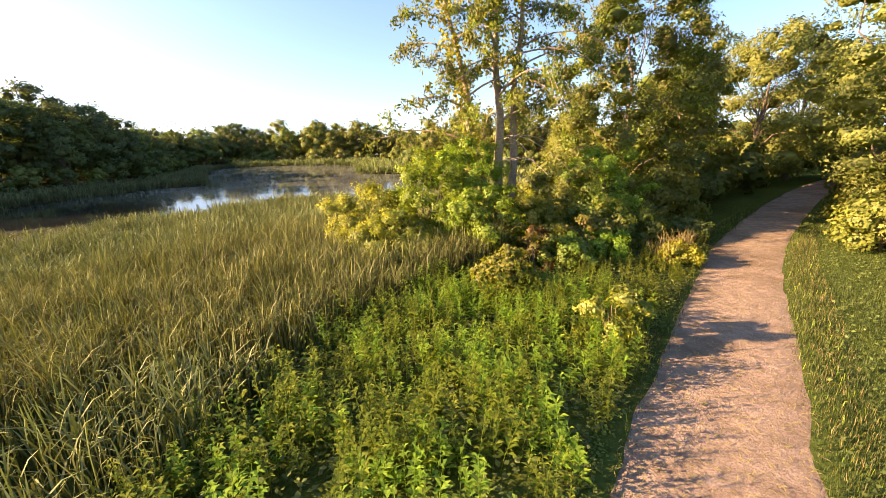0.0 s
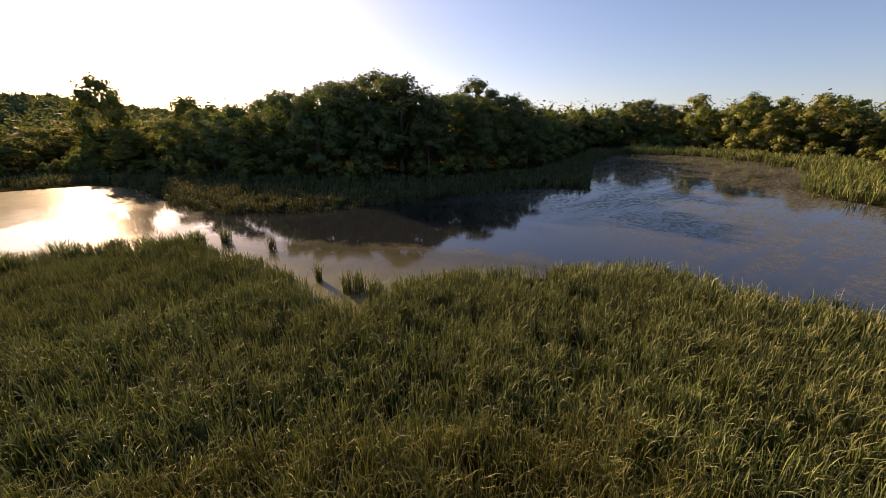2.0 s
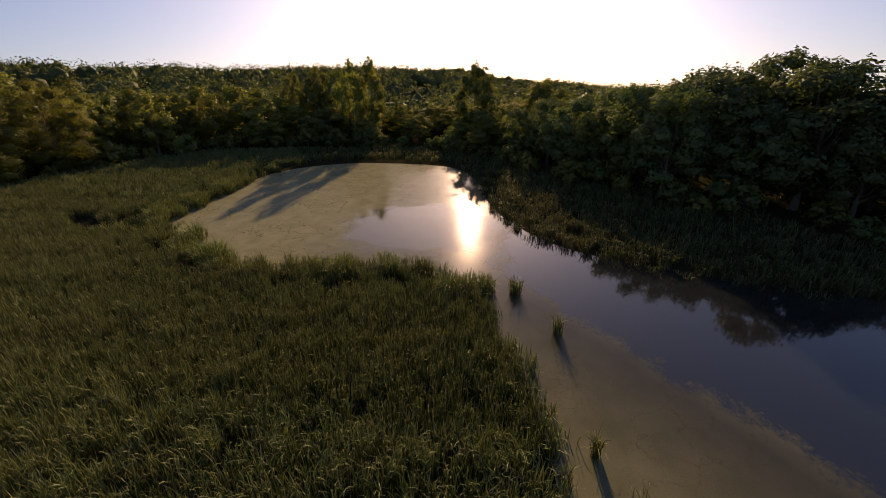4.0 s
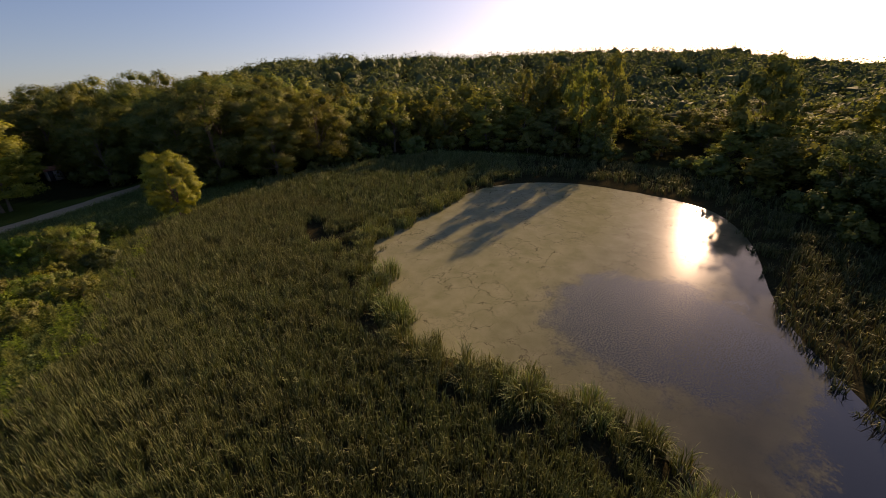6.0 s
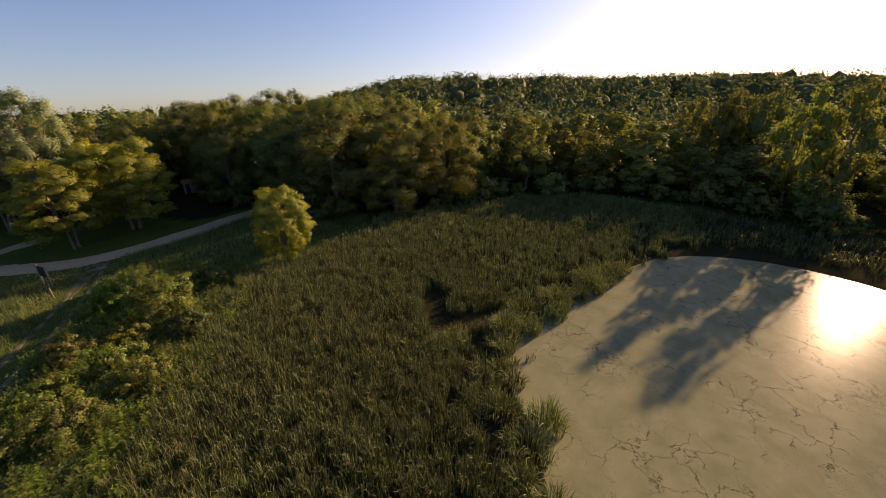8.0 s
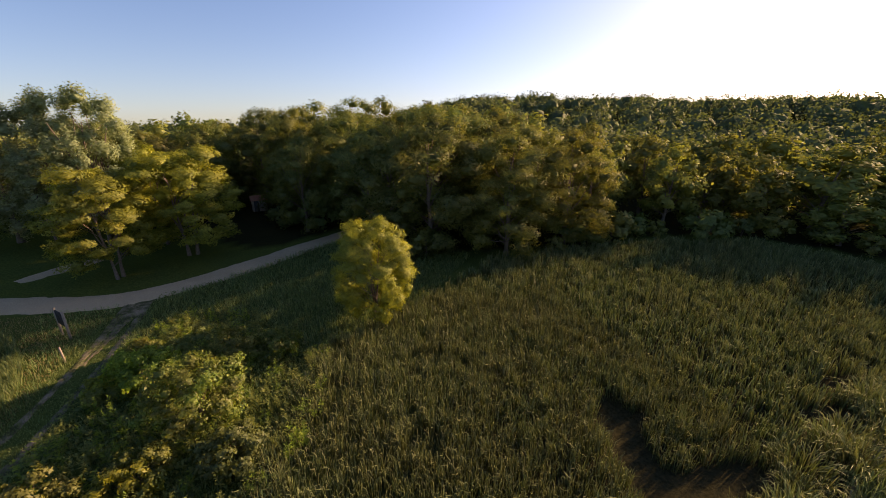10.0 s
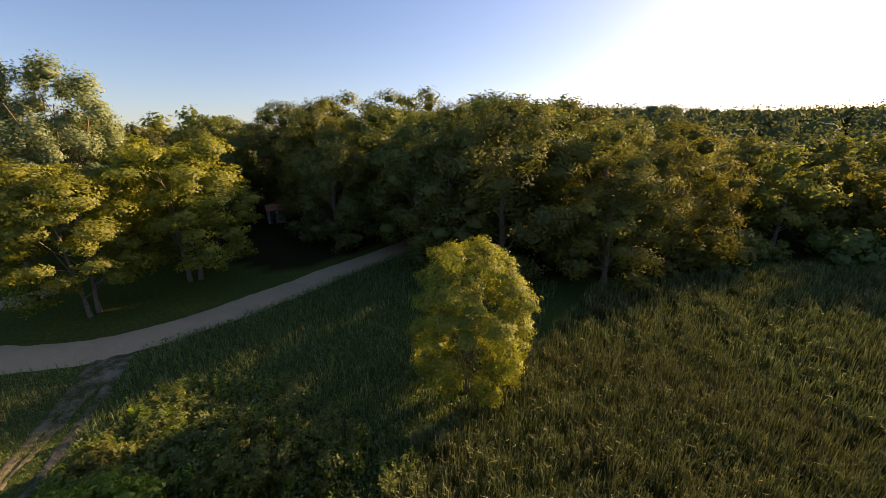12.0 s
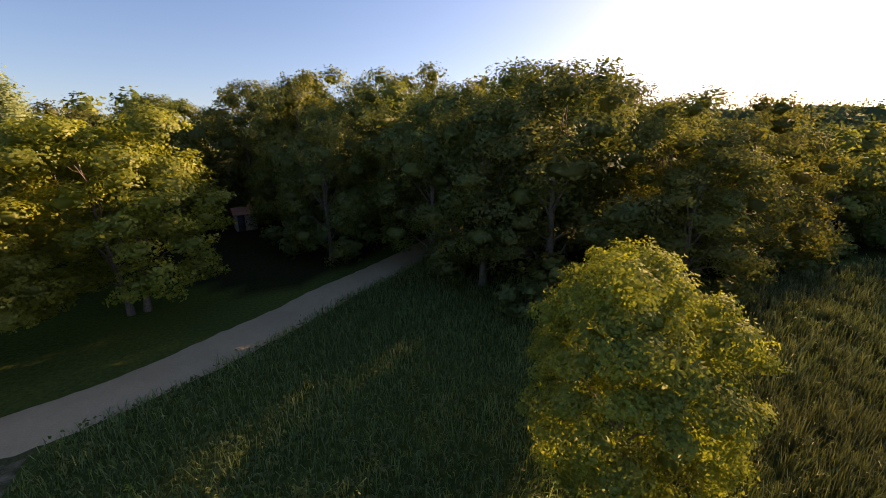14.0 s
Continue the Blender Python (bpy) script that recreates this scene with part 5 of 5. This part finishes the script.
for x, y, h, kind, wide in [(-108, -50, 15, "far_b", 0.75), (-110, -45, 16, "far", 0.7), (-113, -40, 16.5, "far_c", 0.7), (-116, -46, 16, "far_b", 0.75), 
                            (-106, -2, 16.5, "far_c", 0.85), (-100, -25, 17.6, "far_b", 0.62), (-98, -29.5, 17.0, "far", 0.6)]:
    plant_tree(kind, x, y, h, (x * 31 + y * 17) % 360, "woodland_tree", "tall tree standing above the woods", "woods round the pond", wide)
for x, y, h, kind in [(-24, -88, 15, "fine_b"), (-33, -91, 14, "far_c"), (-11, -90, 13, "far"), (-4, -92, 13, "far_b"), (4, -88, 13, "far"), (-46, -73, 15, "fine_c"), (-52, -74, 15.5, "far_b"),
                      (-57, -64, 12.5, "fine"), (-61, -68, 12.5, "far_b"), (-50, -81, 16, "far"), (-58, -77, 16, "far_c"), (-66, -63, 11, "far_c"), (-36, -67.5, 13.6, "fine_b"), (-40, -95, 15, "far_b"),
                      (-27, -97, 14, "far"), (-14, -97, 14, "far_c"), (-70, -70, 13.5, "far_b"), (-56, -84, 16, "far_b"), (-66, -78, 14.5, "far")]:
    plant_tree(kind, x, y, h, (x * 31 + y * 17) % 360, "woodland_tree", "leafy tree in the woods by the road", "trees along the road", 1.12)

# thickets along the wood's foot
edge_line = smooth_line([tuple(p) for p in EDGE], 3.2)
for k, (x, y) in enumerate(edge_line):
    x, y = x + rng.normal(0, 0.9), y + rng.normal(0, 0.9)
    if line_distance(np.array([[x, y]]), ROAD)[0] < 4 or inside(np.array([[x, y]]), POND_LINE)[0]:
        continue
    plant_tree(("thicket", "thicket_b")[k % 2], x, y, rng.uniform(1.8, 4.2), rng.uniform(0, 360), "thicket_bush", "dense bush at the foot of the woods", "bushes along the woods",
               1.1, "bush")

back_line = smooth_line([tuple(p) for p in EDGE[8:17] + np.array([(-6, 2), (-6, 4), (-5, 5), (-5, 5), (-6, 4), (-7, 0), (-7, 0), (-7, 1), (-4, 5)])], 3.4)
for k, (x, y) in enumerate(back_line):
    plant_tree(("thicket", "thicket_b")[k % 2], x + rng.normal(0, 1), y + rng.normal(0, 1), rng.uniform(5.0, 7.5), rng.uniform(0, 360), "thicket_bush", "tall dense bush inside the woods",
               "bushes along the woods", 0.85, "bush")
for k, (x, y, h) in enumerate([(-30, -72.8, 4.4), (-33.4, -75.6, 5), (-37, -78, 4.6), (-40.4, -80.6, 5), (-26.4, -75, 3.6), (-44, -83.6, 5), (-29.5, -77, 5), (-38.2, -68, 3.2), (-41.6, -71.4, 3.6), (-36, -65.2, 2.8)]):
    plant_tree(("thicket", "thicket_b")[k % 2], x, y, h, k * 83, "thicket_bush", "dense shaded bush beside the gravel road", "bushes along the woods", 1.1, "bush")
gap_trees = 0
for x, y in rng.uniform((-74, 12), (-44, 80), (700, 2)):
    d = line_distance(np.array([[x, y]]), EDGE)[0]
    if inside(np.array([[x, y]]), FORESTS[0])[0] and 1.5 < d < 9 and gap_trees < 16 and min((x - a) ** 2 + (y - b) ** 2 for a, b in chosen) > 3.9**2:
        chosen.append((x, y))
        gap_trees += 1
        plant_tree(("west", "west_b")[gap_trees % 2], x, y, TALL[int(np.argmin(np.hypot(EDGE[:, 0] - x, EDGE[:, 1] - y)))] * rng.uniform(0.7, 0.9), rng.uniform(0, 360), "woodland_tree",
                   "leafy tree in the woods round the pond", "woods round the pond", 1.1)

# far canopy, too far off to count
behind = rng.uniform((-180, -160), (90, 200), (2600, 2))
depth = line_distance(behind, EDGE)
behind = behind[inside(behind, FORESTS[0]) & (depth > 15) & (depth < 60) & (line_distance(behind, ROAD) > 5)]
depth = line_distance(behind, EDGE)
KINDS["back"] = dict(seed=27, height=11, radius=4.6, low=0.2, lobes=13, leaves=1900, leaf=0.54, material=M_OLIVE_MIX, lobe_size=0.44, span=(0.46, 0.74), core=0.50, clumps=6, ragged=0.26, round_=0.92)
KINDS["back_b"] = dict(KINDS["back"], seed=28, material=M_GREEN_MIX, lobes=12)
row, rest = [], []
for (x, y), d in zip(behind, depth):
    if d < 40 and y < 14 and len(row) < 130 and (not chosen or min((x - a) ** 2 + (y - b) ** 2 for a, b in chosen) > 5.2**2):
        row.append((x, y))
        chosen.append((x, y))
    elif d > 22:
        rest.append((x, y))
for k, (x, y) in enumerate(row):
    tall = rng.uniform(8.5, 12.5) * (0.66 if x < -74 and -45 < y < 12 else 1.0)
    plant_tree(("back", "back_b")[k % 2], x, y, tall, rng.uniform(0, 360), "woodland_tree", "leafy tree deep in the woods round the pond", "woods round the pond", rng.uniform(0.95, 1.25) * (1.6 if tall < 8.3 else 1.1))
behind = np.array(rest)
xy = rng.uniform((-420, -420), (160, 330), (16000, 2))
r = np.hypot(xy[:, 0] + 30, xy[:, 1] + 20)
xy = xy[(np.hypot(xy[:, 0] + 6, xy[:, 1] - 6) > 125) & ((inside(xy, FORESTS[0]) & (line_distance(xy, EDGE) > 55)) | (r > 118)) & (r < 360) & ~inside(xy, [(-70, 60), (-70, 110), (10, 110), (10, 60)])]
side = np.degrees(np.arctan2(xy[:, 1] + 20, xy[:, 0] + 30))
hill = ((side < -92) | (side > 150)) & (np.hypot(xy[:, 0] + 30, xy[:, 1] + 20) < 300)
xy = np.vstack([behind[:500], xy[hill][:1900], xy[~hill][:700]])
h = rng.uniform(7.5, 13, len(xy)) * np.where((xy[:, 0] < -74) & (xy[:, 1] > -45) & (xy[:, 1] < 12), 0.8, 1.0)
base = ground_z(xy)
per, knots = 46, 9
which = np.repeat(np.arange(len(xy)), per)
ways = unit(rng.normal(0, 1, (len(xy), knots, 3)) + [0, 0, 0.5])
ball = unit(ways[which, rng.integers(0, knots, len(which))] + rng.normal(0, 0.33, (len(which), 3)))
wide = rng.uniform(3.8, 6.2, len(xy))[which][:, None]
centres = np.column_stack([xy, base + h * 0.50])[which] + ball * np.column_stack([wide, wide, (h * 0.45)[which]]) * rng.uniform(0.8, 1.08, (len(which), 1))
sprays = [crown_leaves(rng, centres, ball, 0.85, 0.7, 0.85), crown_cores(rng, np.column_stack([xy, base + h * 0.42]), np.ones(len(xy)), np.column_stack([wide[::per, 0] * 0.68, wide[::per, 0] * 0.68, h * 0.36]))]
tagged(new("distant_woods", crown_mesh("distant_woods", sprays, M_DEEP)), "wooded hills in the distance", "woods", kind="stuff")

# ---- sign, post and shed ----
sign = new("notice_board")
for sx in (-0.62, 0.62):
    part("post", quad_mesh("post", *box_piece((sx - 0.06, -0.06, -0.3), (sx + 0.06, 0.06, 2.05)), M_POST), sign)
panel = part("panel", quad_mesh("panel", *box_piece((-0.55, -0.035, 0.95), (0.55, 0.035, 1.9)), M_PANEL), sign, "dark framed notice panel")
part("sheet", quad_mesh("sheet", *box_piece((-0.42, -0.041, 1.45), (-0.02, -0.036, 1.8)), M_PANEL), panel)
part("sheet", quad_mesh("sheet", *box_piece((0.08, -0.041, 1.1), (0.42, -0.036, 1.75)), M_PANEL), panel)
sign.matrix_basis = pose(-11.6, -51.8, spot_z(-11.6, -51.8), 0, 0, 130)
tagged(sign, "dark notice board on two weathered wooden posts", "sign")
post = new("marker_post", quad_mesh("marker_post", *box_piece((-0.05, -0.05, -0.2), (0.05, 0.05, 1.05)), M_POST))
post.matrix_basis = pose(-12.8, -48.3, spot_z(-12.8, -48.3), 4, 3, 20)
tagged(post, "short weathered wooden marker post in grass", "post")

shed = new("shed")
part("wall", quad_mesh("wall", *joined([box_piece((-1.2, -1.0, 0), (1.2, -0.88, 2.1)), box_piece((-1.2, 0.88, 0), (1.2, 1.0, 2.3)), box_piece((-1.2, -0.88, 0), (-1.08, 0.88, 2.2)),
                                      box_piece((1.08, -0.88, 0), (1.2, 0.88, 2.2))]), M_BLOCK), shed)
bm = bmesh.new()
for side in (-1, 1):
    ring = [bm.verts.new(p) for p in ((-1.5, side * 1.35, 2.0), (1.5, side * 1.35, 2.0), (1.5, 0, 2.75), (-1.5, 0, 2.75))]
    bm.faces.new(ring)
bmesh.ops.remove_doubles(bm, verts=bm.verts, dist=0.001)
bmesh.ops.solidify(bm, geom=bm.faces[:], thickness=0.08)
roof_me = bpy.data.meshes.new("roof")
bm.to_mesh(roof_me)
bm.free()
roof_me.materials.append(M_ROOF)
part("roof", roof_me, shed, "faded red roof")
part("door", quad_mesh("door", *box_piece((0.2, 1.0, 0.02), (1.0, 1.04, 1.95)), M_DOOR), shed, "dark door")
shed.matrix_basis = pose(-22.6, -85.4, spot_z(-22.6, -85.4), 0, 0, 10) @ Matrix.Diagonal((0.82, 0.82, 0.85, 1))
tagged(shed, "small grey block shed with a faded red roof", "shed")
